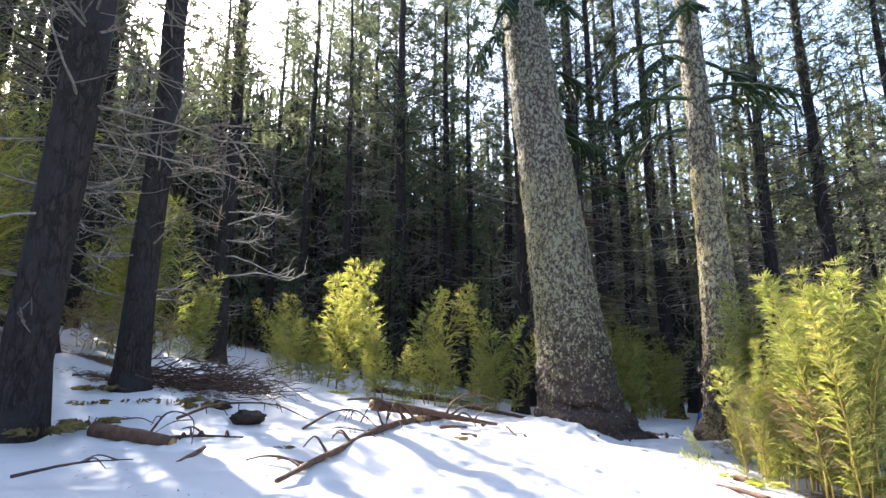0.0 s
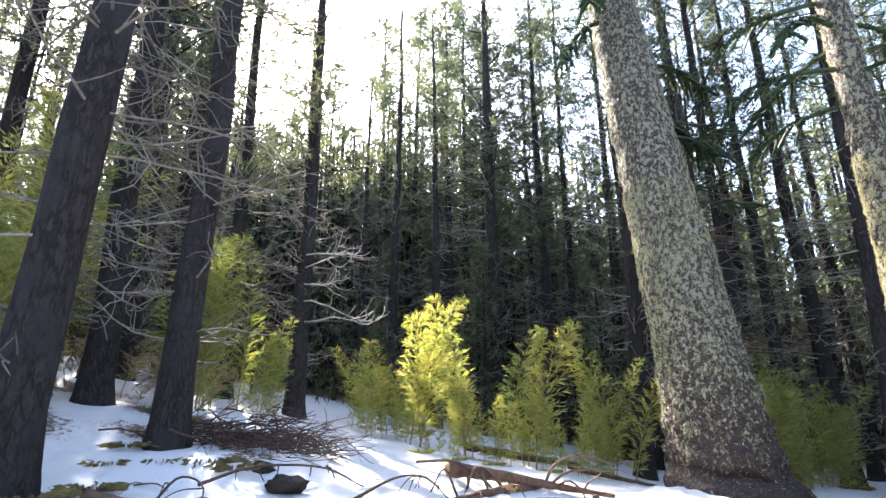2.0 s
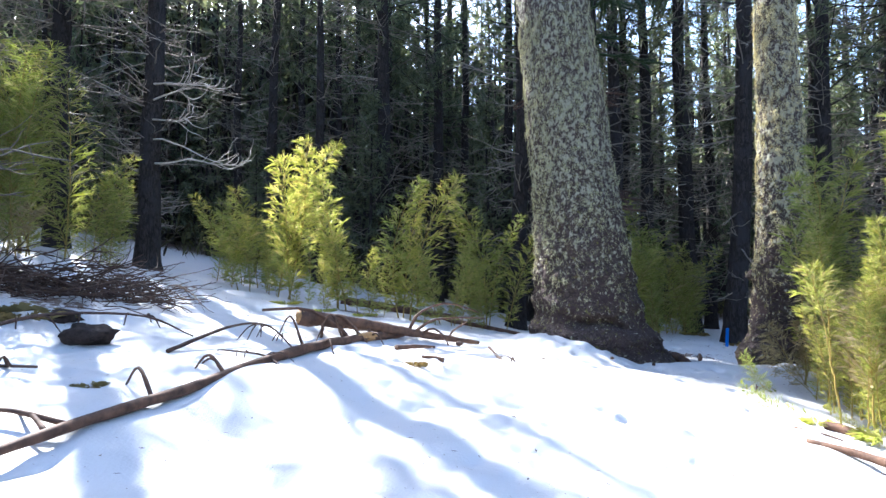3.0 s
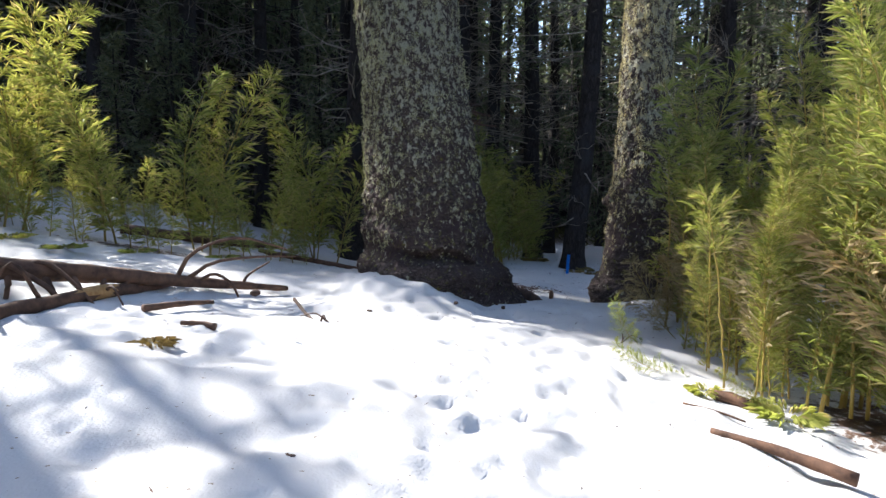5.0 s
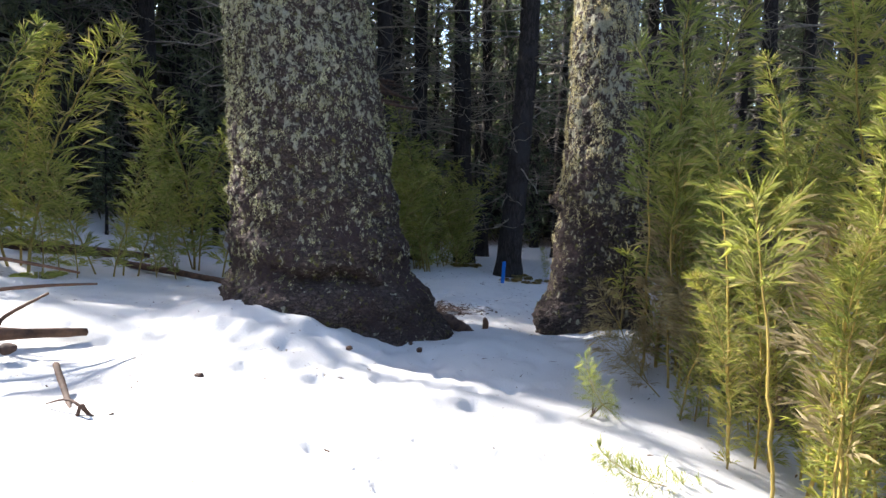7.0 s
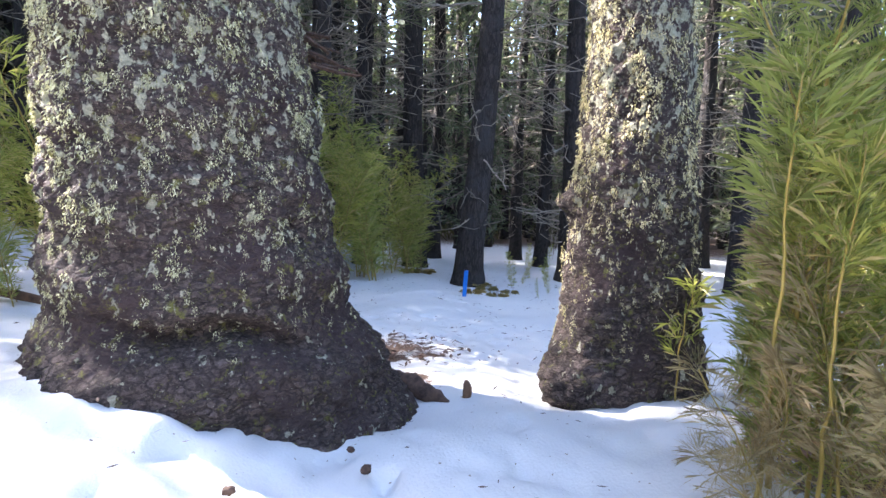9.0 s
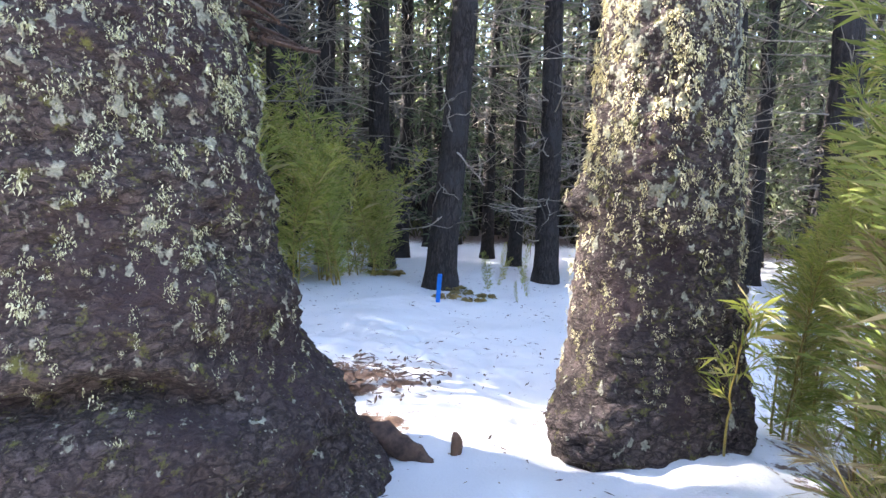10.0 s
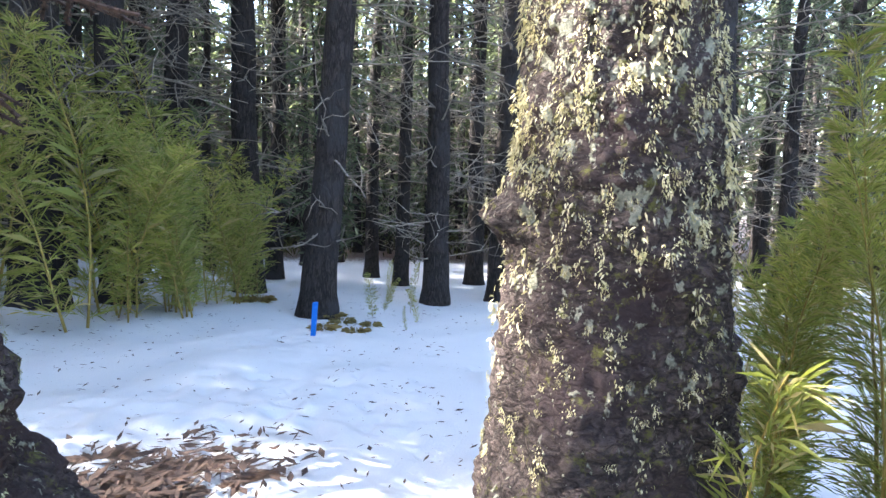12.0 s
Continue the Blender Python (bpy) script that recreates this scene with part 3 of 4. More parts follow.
def far_woods():
    """The forest going on behind, too far to count."""
    r = np.random.default_rng(55)
    b, c, e = Build(), Build(), Build()
    for k in range(2300):
        # thickest up the slope, where the wood closes the view
        lo, hi = ((-50, 12), (12, 95), (95, 310))[0 if k % 20 < 10 else 1 if k % 20 < 16 else 2]
        t, d = radians(r.uniform(lo, hi)), 34 + 70 * r.random() ** 1.4
        x, y = 3 + d * math.sin(t), 10 + d * math.cos(t)
        z, tall = float(height(x, y)), r.uniform(16, 26)
        s, off = (x - 2) * -0.643 + (y - 10) * 0.766, (x - 2) * 0.766 + (y - 10) * 0.643
        if s > 0 and -4.0 < off < 9.5:
            tall = min(tall, 0.7 * s - 2.5)
        if s > 0 and -2.0 < off < 3.0:
            tall = min(tall, 0.72 * (s - 9.0))
        b.tube([(x, y, z - 0.5), (x + r.normal(0, 0.3), y, z + tall)], [r.uniform(0.2, 0.32), 0.05], 5, False)
        low = r.uniform(0.6, 5.0)
        for q in range(52):
            u = r.random()
            w = unit(r.normal(0, 1, 3) + np.array([0, 0, -0.2]))
            p = np.array([x, y, z + low + (tall - low) * u]) + np.array([r.normal(0, 1), r.normal(0, 1), 0]) * (1.5 * (1 - u) + 0.3)
            (e if u < 0.42 and q % 4 else c).blade(p, w, unit(np.cross(w, r.normal(0, 1, 3))), r.uniform(0.8, 2.0), r.uniform(0.14, 0.46), 0.1)
    ob = tagged(new("far_woods"), "dense dark pine forest stretching away behind the glade", "forest", kind="stuff")
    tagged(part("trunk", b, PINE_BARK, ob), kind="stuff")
    tagged(part("crown", c, NEEDLES, ob, smooth=False), kind="stuff")
    tagged(part("dead_branch", e, DEAD_SPRAY, ob, "brown dead lower branches", smooth=False), kind="stuff")


far_woods()


def undergrowth():
    """Brush and dead stalks under the trees all round, coloured dark to deepen the wood's gloom."""
    r = np.random.default_rng(33)
    b = Build()
    for k in range(1500):
        t, d = r.uniform(0, 6.283), r.uniform(17, 42)
        x, y = 3 + 1.1 * d * math.sin(t), 10 + d * math.cos(t)
        bearing = math.degrees(math.atan2(x - 4, y - 11))
        tall = r.uniform(0.6, 1.4) if 15 < bearing < 75 else r.uniform(1.2, 3.4)
        if 15 < bearing < 75 and (d < 24 or k % 2):
            continue
        z = float(height(x, y))
        for q in range(26):
            c = np.array([x, y, z]) + np.array([r.normal(0, 0.5), r.normal(0, 0.5), r.uniform(0, tall * 0.75)])
            w = unit(np.array([r.normal(0, 0.5), r.normal(0, 0.5), 1.0]))
            b.blade(c, w, unit(np.cross(w, r.normal(0, 1, 3))), r.uniform(0.3, 0.9), r.uniform(0.05, 0.14), 0.2)
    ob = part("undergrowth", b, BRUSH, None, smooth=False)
    tagged(ob, "brown and olive brush under the pines, coloured dark for the shade", "undergrowth", kind="stuff")


undergrowth()


# ---- bamboo ----
def culm_meshes(seed, tall, bend, leafy_from, leaf=0.115, dry=False, many=(12, 17), gap=0.17, spread=0.42, per=9, wide=0.05, loose=0.26):
    """One cane: knotted stem, branchlets rising from its nodes, narrow leaves fanned along them."""
    r = np.random.default_rng(seed)
    n = 14
    z = np.linspace(0, tall, n)
    lean = r.uniform(0, 6.283)
    off = bend * (z / tall) ** 2.4 * tall
    pts = np.column_stack([off * math.cos(lean) + r.normal(0, 0.008, n), off * math.sin(lean) + r.normal(0, 0.008, n), z - 0.25 * bend * tall * (z / tall) ** 4])
    pts[0, :2] = 0
    b = Build()
    b.tube(pts, np.linspace(0.005 + 0.0034 * tall, 0.003, n), 7)
    lv = Build()
    nodes = np.arange(leafy_from * tall, tall, gap)
    for zz in nodes:
        u = zz / tall
        c = np.array([np.interp(zz, z, pts[:, k]) for k in range(3)])
        lead = unit(np.array([np.interp(zz + 0.1, z, pts[:, k]) - np.interp(zz - 0.1, z, pts[:, k]) for k in range(3)]))
        f = (u - leafy_from) / (1 - leafy_from)
        shape = min(1.0, 0.55 + 1.5 * f) * min(1.0, 0.28 + 1.5 * (1 - f))
        for k in range(r.integers(*many)):
            t = r.uniform(0, 6.283)
            rise = r.uniform(0.35, 1.5)
            way = unit(np.array([math.cos(t), math.sin(t), 0.0]) + lead * rise)
            ln = r.uniform(0.55, 1.0) * shape * spread
            fall = r.uniform(0.1, 0.5)
            side = unit(np.cross(way, r.normal(0, 1, 3)))
            lv.blade(c, way, side, ln * 0.8, 0.004, fall * ln)
            for q in range(per):
                o = ln * (0.3 + 0.7 * (q + r.random()) / per)
                s = c + way * o + np.array([0, 0, -fall * o * o])
                d = unit(way + r.normal(0, loose, 3) + np.array([0, 0, 0.05 - fall * o]))
                side = unit(np.cross(d, r.normal(0, 1, 3)))
                lv.blade(s, d, side, leaf * r.uniform(0.6, 1.3), wide * leaf, r.uniform(0.0, 0.3))
    stem, fol = b.mesh("culm"), lv.mesh("foliage", False)
    stem.materials.append(BAMBOO_STEM)
    fol.materials.append(DRY_LEAF if dry else BAMBOO_LEAF)
    return stem, fol


CULMS = [culm_meshes(31 + k, h, b, l) for k, (h, b, l) in enumerate(((3.2, 0.14, 0.05), (2.8, 0.22, 0.04), (3.6, 0.10, 0.12), (2.2, 0.24, 0.03), (3.0, 0.16, 0.05)))]
SPRIG = culm_meshes(37, 0.95, 0.12, 0.35, 0.15, many=(3, 5), gap=0.07, spread=0.2, per=4, wide=0.085, loose=0.5)
POLE = culm_meshes(38, 1.7, 0.04, 0.72, 0.14, many=(6, 9), gap=0.09, spread=0.3)
PLUMES = [culm_meshes(41 + k, h, b, 0.08, 0.15, many=(9, 13), gap=0.17, spread=0.42, per=8, wide=0.07, loose=0.3) for k, (h, b) in enumerate(((3.2, 0.26), (2.7, 0.36), (3.6, 0.2), (2.4, 0.3)))]
THICKET = [culm_meshes(51 + k, h, b, l, 0.16, many=(7, 10), gap=0.2, spread=0.7, per=8, wide=0.06, loose=0.35) for k, (h, b, l) in enumerate(((3.4, 0.2, 0.05), (3.0, 0.3, 0.03), (3.8, 0.16, 0.14)))]
DRY_CULM = culm_meshes(36, 1.3, 0.35, 0.25, 0.13, True, many=(10, 14), gap=0.12, per=8, wide=0.022, spread=0.4)


def bamboo_clump(spots, label, seed, dry=0, wild=5.0, kinds=CULMS):
    """spots: x, y and height of each culm."""
    r = np.random.default_rng(seed)
    x0, y0 = np.mean([s[0] for s in spots]), np.mean([s[1] for s in spots])
    clump = new("bamboo_clump")
    clump.location = (x0, y0, float(height(x0, y0)))
    tagged(clump, label, "bamboo", "bamboo clumps")
    for k, (x, y, tall) in enumerate(spots):
        stem, fol = DRY_CULM if k < dry else kinds[int(r.integers(0, len(kinds)))]
        tall = min(tall, 1.5) if k < dry else tall
        s = tall / (max(v.co.z for v in stem.vertices))
        c = part("culm", stem, None, clump)
        c.matrix_basis = Matrix.Translation((x - x0, y - y0, float(height(x, y) - height(x0, y0)) - 0.03)) @ pose(0, 0, 0, r.normal(0, wild), r.normal(0, wild), r.uniform(0, 360)) @ Matrix.Scale(s, 4)
        f = part("foliage", fol, None, c)
    return clump


def scatter(r, cx, cy, sx, sy, count, low, high):
    return [(cx + r.uniform(-sx, sx), cy + r.uniform(-sy, sy), r.uniform(low, high)) for k in range(count)]


rb = np.random.default_rng(5)
CLUMPS_NEAR = ((5.45, 9.8, 0.3, 0.4, 14, 1.2, 2.7), (6.0, 8.7, 0.5, 0.55, 20, 2.4, 3.7), (6.9, 9.6, 0.6, 0.6, 9, 2.6, 3.8), (6.4, 11.6, 0.3, 0.35, 7, 2.0, 3.6),
               (7.8, 11.2, 0.6, 0.6, 6, 2.4, 3.8), (8.5, 12.6, 0.5, 0.6, 7, 1.8, 3.0), (8.0, 8.2, 0.7, 0.6, 7, 2.4, 3.6), (7.45, 12.0, 0.3, 0.4, 5, 1.8, 3.0), (7.95, 13.2, 0.4, 0.45, 8, 1.6, 2.8), (5.75, 10.8, 0.3, 0.35, 7, 0.8, 1.6))
for k, (x, y, sx, sy, n, lo, hi) in enumerate(CLUMPS_NEAR):
    bamboo_clump(scatter(rb, x, y, sx, sy, n, lo, hi), "dense bright green bamboo clump with narrow leaves beside snow", 40 + k, {0: 2, 1: 2, 3: 1, 9: 1}.get(k, 0), 3.5)
CLUMPS_ROW = ((-3.3, 17.0, 0.25, 0.3, 3, 3.4, 4.0), (-2.1, 17.5, 0.25, 0.3, 3, 2.8, 3.5), (-0.4, 17.8, 0.25, 0.3, 3, 3.3, 4.1), (0.8, 18.2, 0.3, 0.3, 3, 2.4, 3.2), (2.2, 19.8, 0.35, 0.4, 4, 3.2, 4.3),
              (-2.7, 16.5, 0.5, 0.3, 4, 1.2, 2.1), (-1.2, 17.0, 0.5, 0.3, 4, 1.2, 2.0), (0.3, 17.5, 0.5, 0.3, 4, 1.2, 2.2), (1.6, 18.6, 0.5, 0.3, 4, 1.4, 2.4), (-4.6, 18.2, 0.6, 0.4, 5, 1.4, 2.4))
for k, (x, y, sx, sy, n, lo, hi) in enumerate(CLUMPS_ROW):
    bamboo_clump(scatter(rb, x, y, sx, sy, n, lo, hi), "sunlit yellow-green bamboo clump in front of dark pines", 60 + k, 0, 8.0, PLUMES)
CLUMPS_SHADE = ((-5.3, 19.6, 1.0, 0.8, 14, 1.8, 3.0), (-8.4, 14.6, 1.1, 0.8, 16, 2.6, 4.2), (-10.0, 10.6, 1.2, 1.0, 16, 3.4, 5.6), (-7.0, 15.8, 0.6, 0.5, 8, 1.6, 2.6), (7.2, 22.6, 1.0, 0.7, 14, 3.0, 5.0),
                (8.7, 23.0, 0.8, 0.7, 11, 2.4, 4.0), (5.2, 22.0, 1.1, 0.6, 11, 2.6, 4.6), (9.7, 24.2, 0.6, 0.5, 8, 2.0, 3.2), (-9.2, 8.2, 0.8, 0.8, 8, 2.6, 4.2))
for k, (x, y, sx, sy, n, lo, hi) in enumerate(CLUMPS_SHADE):
    bamboo_clump(scatter(rb, x, y, sx, sy, n, lo, hi), "shaded olive bamboo thicket among the pines", 80 + k, 0, 8.0, THICKET)


for k, (x, y, n) in enumerate(((-8.6, 9.4, 7), (-7.3, 12.6, 6), (-9.9, 8.4, 6), (-9.6, 12.9, 6))):
    bamboo_clump(scatter(rb, x, y, 0.8, 0.5, n, 0.7, 1.5), "dry brown brush on the litter under the pines", 120 + k, n, 14.0)


def sprig(meshes, x, y, tall, label, lean=(0, 0), turn=0.0, lift=0.0):
    stem, fol = meshes
    s = tall / max(v.co.z for v in stem.vertices)
    ob = new("bamboo_shoot")
    ob.matrix_basis = Matrix.Translation((x, y, float(height(x, y)) - 0.03 + lift)) @ pose(0, 0, 0, 0, 0, turn) @ pose(0, 0, 0, lean[0], lean[1], 0)
    c = part("culm", stem, None, ob)
    c.matrix_basis = Matrix.Scale(s, 4)
    part("foliage", fol, None, c)
    return tagged(ob, label, "bamboo", "bamboo shoots")


sprig(SPRIG, 6.60, 12.60, 0.95, "small bright bamboo shoot growing against the trunk's foot")
for k, (x, y, h, a, c) in enumerate(((5.98, 11.5, 0.95, 10, -38), (5.85, 11.2, 0.8, -15, -45), (6.1, 11.8, 0.9, 22, -35), (5.95, 11.95, 0.6, 30, -52), (6.2, 11.35, 1.1, -5, -30))):
    sprig(DRY_CULM, x, y, h, "dry straw-coloured bamboo frond drooping over snow", (a, c), k * 23)
sprig(POLE, 6.0, 11.62, 2.3, "bare yellow bamboo cane with a leafy tip", (2, -3), 20)
sprig(POLE, 6.02, 11.3, 2.0, "bare yellow bamboo cane with a leafy tip", (-3, 2), 120)
sprig(POLE, 5.12, 9.67, 1.75, "bare brown bamboo cane with a leafy tip", (0, -7))
sprig(POLE, 5.22, 9.42, 1.35, "bare yellow bamboo cane with a leafy tip", (3, 4), 60)
sprig(CULMS[3], 4.95, 9.95, 0.85, "low bamboo frond lying out over the snow", (0, -78))
sprig(CULMS[3], 5.2, 11.0, 0.95, "low bamboo frond lying out over the snow", (25, -60))
sprig(CULMS[1], 5.0, 8.9, 0.6, "low bamboo frond lying out over the snow", (-40, -50))
for k, (x, y, h) in enumerate(((10.6, 19.2, 0.45), (11.2, 19.6, 0.7), (11.9, 20.6, 1.1), (10.9, 20.6, 0.9), (12.3, 21.8, 1.0), (11.5, 21.0, 0.8), (10.5, 22.6, 1.6))):
    sprig(CULMS[k % 5], x, y, h, "small green shrub poking through the snow", (k * 5 - 12, k * 4 - 10), k * 70)


# ---- araucaria boughs ----
def rope(b, pts, rad):
    """One rope-like twig set with overlapping scale leaves."""
    b.tube(pts, np.linspace(rad, rad * 0.5, len(pts)), 5)
    n = int(np.linalg.norm(np.diff(pts, axis=0), axis=1).sum() / 0.045)
    for k in range(n):
        u = k / n * (len(pts) - 1)
        i = int(u)
        c = pts[i] + (pts[i + 1] - pts[i]) * (u - i)
        way = unit(pts[i + 1] - pts[i])
        for q in range(3):
            side = unit(np.cross(way, rng.normal(0, 1, 3)))
            b.blade(c, unit(way * 0.8 + side), unit(np.cross(way, side)), rad * 1.9, rad * 0.9)


def bough(tree, start, way, length, droop, material, label, twigs=13, rad=0.026):
    """A drooping bough with side ropes; start is in the tree's own axes."""
    b = Build()
    p = wander(rng, start, way, length, 8, 0.05, -droop)
    rope(b, p, rad * 1.3)
    for k in range(twigs):
        i = 3 + k * 5 // twigs
        main = unit(p[min(i + 1, 8)] - p[i])
        side = unit(np.cross(main, (0, 0, 1))) * (1 if k % 2 else -1)
        rope(b, wander(rng, p[i] + (p[min(i + 1, 8)] - p[i]) * rng.random(), side * 0.8 + main * 0.7, rng.uniform(0.4, 0.85), 5, 0.06, -droop * 1.4), rad)
    return part("bough", b, material, tree, label, smooth=False)


for z, t, ln, fall in ((11.6, 3.75, 2.7, 0.22), (8.6, 0.5, 2.0, 0.12), (9.5, 0.9, 2.2, 0.12), (10.3, 0.2, 2.3, 0.13), (9.1, 1.4, 2.0, 0.12), (8.1, 0.1, 1.8, 0.12), (12.2, 5.2, 2.4, 0.16), (12.6, 4.4, 2.4, 0.2)):
    bough(big, (-0.088 * z, 0.06 * z, z), (math.cos(t), math.sin(t), 0.1), ln, fall, SCALE_LEAF, "drooping dark green bough of scale leaves", 15, 0.05)
for z, t, ln in ((7.8, 2.7, 2.2), (8.6, 3.3, 2.6), (9.2, 2.2, 2.6), (9.6, 3.9, 2.6), (8.4, 5.2, 2.2), (10.4, 2.9, 2.8), (9.8, 0.2, 2.6), (8.9, 5.8, 2.4), (10.8, 4.4, 2.6)):
    bough(second, (0.0, 0.03 * z, z), (math.cos(t), math.sin(t), 0.15), ln, 0.12, SCALE_LEAF, "drooping dark green bough of scale leaves", 14, 0.045)


def young_araucaria(x, y, tall, low, seed):
    r = np.random.default_rng(seed)
    tree = new("young_araucaria")
    tree.location = (x, y, float(height(x, y)))
    b = Build()
    b.tube(wander(r, (0, 0, -0.3), (0, 0, 1), tall, 12, 0.01), np.linspace(0.13, 0.03, 13), 10)
    part("trunk", b, PINE_BARK, tree)
    for k in range(30):
        z, t = low + (tall - low) * k / 30, r.uniform(0, 6.283)
        bough(tree, (0, 0, z), (math.cos(t), math.sin(t), -0.1), r.uniform(1.2, 2.1), 0.03, DARK_TWIG if k < 17 else SCALE_LEAF, "dead brown bough" if k < 17 else "dark green bough", 8, 0.04)
    return tagged(tree, "young araucaria with dead brown lower boughs and dark green top", "araucaria tree", "young araucarias")


young_araucaria(4.7, 19.2, 12.5, 3.0, 3)


# ---- fallen wood ----
def on_snow(x, y, up=0.0):
    return np.array([x, y, float(height(x, y)) + up])


def rough_tube(b, pts, radii, sides=9, knots=0.08, seed=1):
    r = np.random.default_rng(seed)
    radii = np.asarray(radii)[:, None] * (1 + r.normal(0, knots, (len(pts), sides)))
    b.tube(pts, radii, sides)


def smooth_path(points, n):
    """A Catmull-Rom line through a few points."""
    p = np.asarray(points, float)
    p = np.vstack([2 * p[0] - p[1], p, 2 * p[-1] - p[-2]])
    out = []
    for u in np.linspace(0, len(p) - 3 - 1e-6, n):
        i, f = int(u), u - int(u)
        a, b, c, d = p[i:i + 4]
        out.append(0.5 * (2 * b + (c - a) * f + (2 * a - 5 * b + 4 * c - d) * f ** 2 + (3 * b - a - 3 * c + d) * f ** 3))
    return np.array(out)


def snag(parent, points, r0, r1, seed, material=None):
    b = Build()
    rough_tube(b, smooth_path(points, 9), np.linspace(r0, r1, 9), 6, 0.08, seed)
    return part("snag", b, material or DEADWOOD, parent)


def fallen_log():
    ob = tagged(new("fallen_log"), "broken brown pine log with bare arching side branches, propped on snow", "log", "fallen wood")
    a, z = np.array([-1.43, 11.27, 0.56]), np.array([1.26, 13.31, -0.06])
    pts = smooth_path([a, a * 0.66 + z * 0.34 + (0, 0, 0.02), a * 0.33 + z * 0.67, z], 22)
    b = Build()
    rough_tube(b, pts, np.linspace(0.115, 0.035, 22) * (1 + 0.06 * np.sin(np.arange(22) * 2.3)), 12, 0.06, 4)
    part("stem", b, DEADWOOD, ob)
    b = Build()
    rough_tube(b, smooth_path([pts[0] + (-0.03, -0.02, 0.01), pts[0] + (0.05, 0.04, 0)], 4), [0.05, 0.09, 0.1, 0.09], 10, 0.18, 8)
    part("broken_end", b, BARE_WOOD, ob, "splintered pale broken end")

    def along(u):
        i = u * 21
        return pts[int(i)] + (pts[min(int(i) + 1, 21)] - pts[int(i)]) * (i - int(i))

    snag(ob, [along(0.55), along(0.57) + (0.12, 0.05, 0.32), along(0.62) + (0.45, 0.25, 0.50), along(0.72) + (0.75, 0.4, 0.38)], 0.03, 0.012, 1)
    snag(ob, [along(0.58), along(0.62) + (0.2, 0.1, 0.22), along(0.7) + (0.5, 0.2, 0.3), along(0.8) + (0.65, 0.3, 0.32)], 0.028, 0.01, 2)
    snag(ob, [along(0.62), along(0.66) + (0.1, -0.1, 0.12), along(0.72) + (0.12, -0.25, 0.05), on_snow(*(along(0.76) + (0.1, -0.4, 0))[:2])], 0.026, 0.012, 3)
    snag(ob, [along(0.80), along(0.81) + (0.05, 0.0, 0.14), along(0.84) + (0.22, 0.1, 0.3)], 0.022, 0.01, 4)
    snag(ob, [along(0.02) + (-0.5, -0.3, 0.12), along(0.08) + (-0.1, -0.15, 0.15), along(0.2) + (0.0, -0.3, -0.05), on_snow(*(along(0.3) + (-0.05, -0.55, 0))[:2])], 0.022, 0.026, 5)
    snag(ob, [along(0.12), along(0.2) + (0.0, -0.12, 0.1), along(0.26) + (0.1, -0.3, -0.1), on_snow(*(along(0.3) + (0.15, -0.45, 0))[:2])], 0.026, 0.014, 6)
    for k, u in enumerate((0.1, 0.17, 0.24, 0.33, 0.42)):
        p = along(u)
        q = on_snow(p[0] + rng.uniform(-0.25, 0.2), p[1] + rng.uniform(-0.4, 0.05), -0.03)
        snag(ob, [p, (p + q) / 2 + (0.04, -0.05, 0.02), q], 0.032, 0.02, 10 + k)


def long_branch():
    ob = tagged(new("fallen_branch"), "long dark dead branch lying curved across the snow", "branch", "fallen wood")
    pts = smooth_path([on_snow(-1.73, 6.0, 0.05), on_snow(-1.60, 7.0, 0.08), on_snow(-1.45, 8.2, 0.05), on_snow(-1.10, 10.0, 0.07), on_snow(-0.65, 11.4, 0.06), on_snow(-0.08, 12.6, 0.06)], 30)
    b = Build()
    rough_tube(b, pts, np.linspace(0.026, 0.085, 30) * (1 + 0.07 * np.sin(np.arange(30) * 1.9)), 9, 0.07, 6)
    part("stem", b, DEADWOOD, ob)
    b = Build()
    rough_tube(b, pts[23:27] + (0.0, -0.012, 0.012), [0.05, 0.074, 0.077, 0.06], 8, 0.02, 7)
    part("bare_patch", b, BARE_WOOD, ob, "patch of bare orange wood where bark is gone")
    for k, (i, dx, dy, up) in enumerate(((4, -0.5, 0.35, 0.0), (5, -0.9, -0.1, 0.02), (9, -0.45, 0.4, 0.12), (13, -0.35, 0.05, 0.1), (13, -0.4, 0.3, 0.04), (18, -0.5, 0.5, 0.28), (20, 0.2, -0.4, 0.05), (22, -0.35, -0.2, 0.3), (25, 0.25, -0.3, 0.04))):
        p = pts[i]
        q = on_snow(p[0] + dx, p[1] + dy, 0.02)
        snag(ob, [p, (p + q) / 2 + (0, 0, up + 0.08), q], 0.02, 0.008, 20 + k)


def log_piece(x0, y0, x1, y1, r0, r1, label, up=0.4, name="log", seed=1, ends=True):
    ob = tagged(new(name), label, "log", "fallen wood")
    a, b2 = on_snow(x0, y0, r0 * up), on_snow(x1, y1, r1 * up)
    pts = smooth_path([a, (a + b2) / 2 + (0.01, 0.01, 0.01), b2], 12)
    b = Build()
    rough_tube(b, pts, np.linspace(r0, r1, 12), 10, 0.07, seed)
    part("stem", b, DEADWOOD, ob)
    if ends:
        w = unit(pts[-1] - pts[-2])
        b = Build()
        rough_tube(b, np.array([pts[-1] - w * 0.02, pts[-1] + w * 0.012]), [r1 * 0.9, r1 * 0.82], 10, 0.05, seed)
        part("cut_end", b, BARE_WOOD, ob, "pale orange cut end")
    return ob


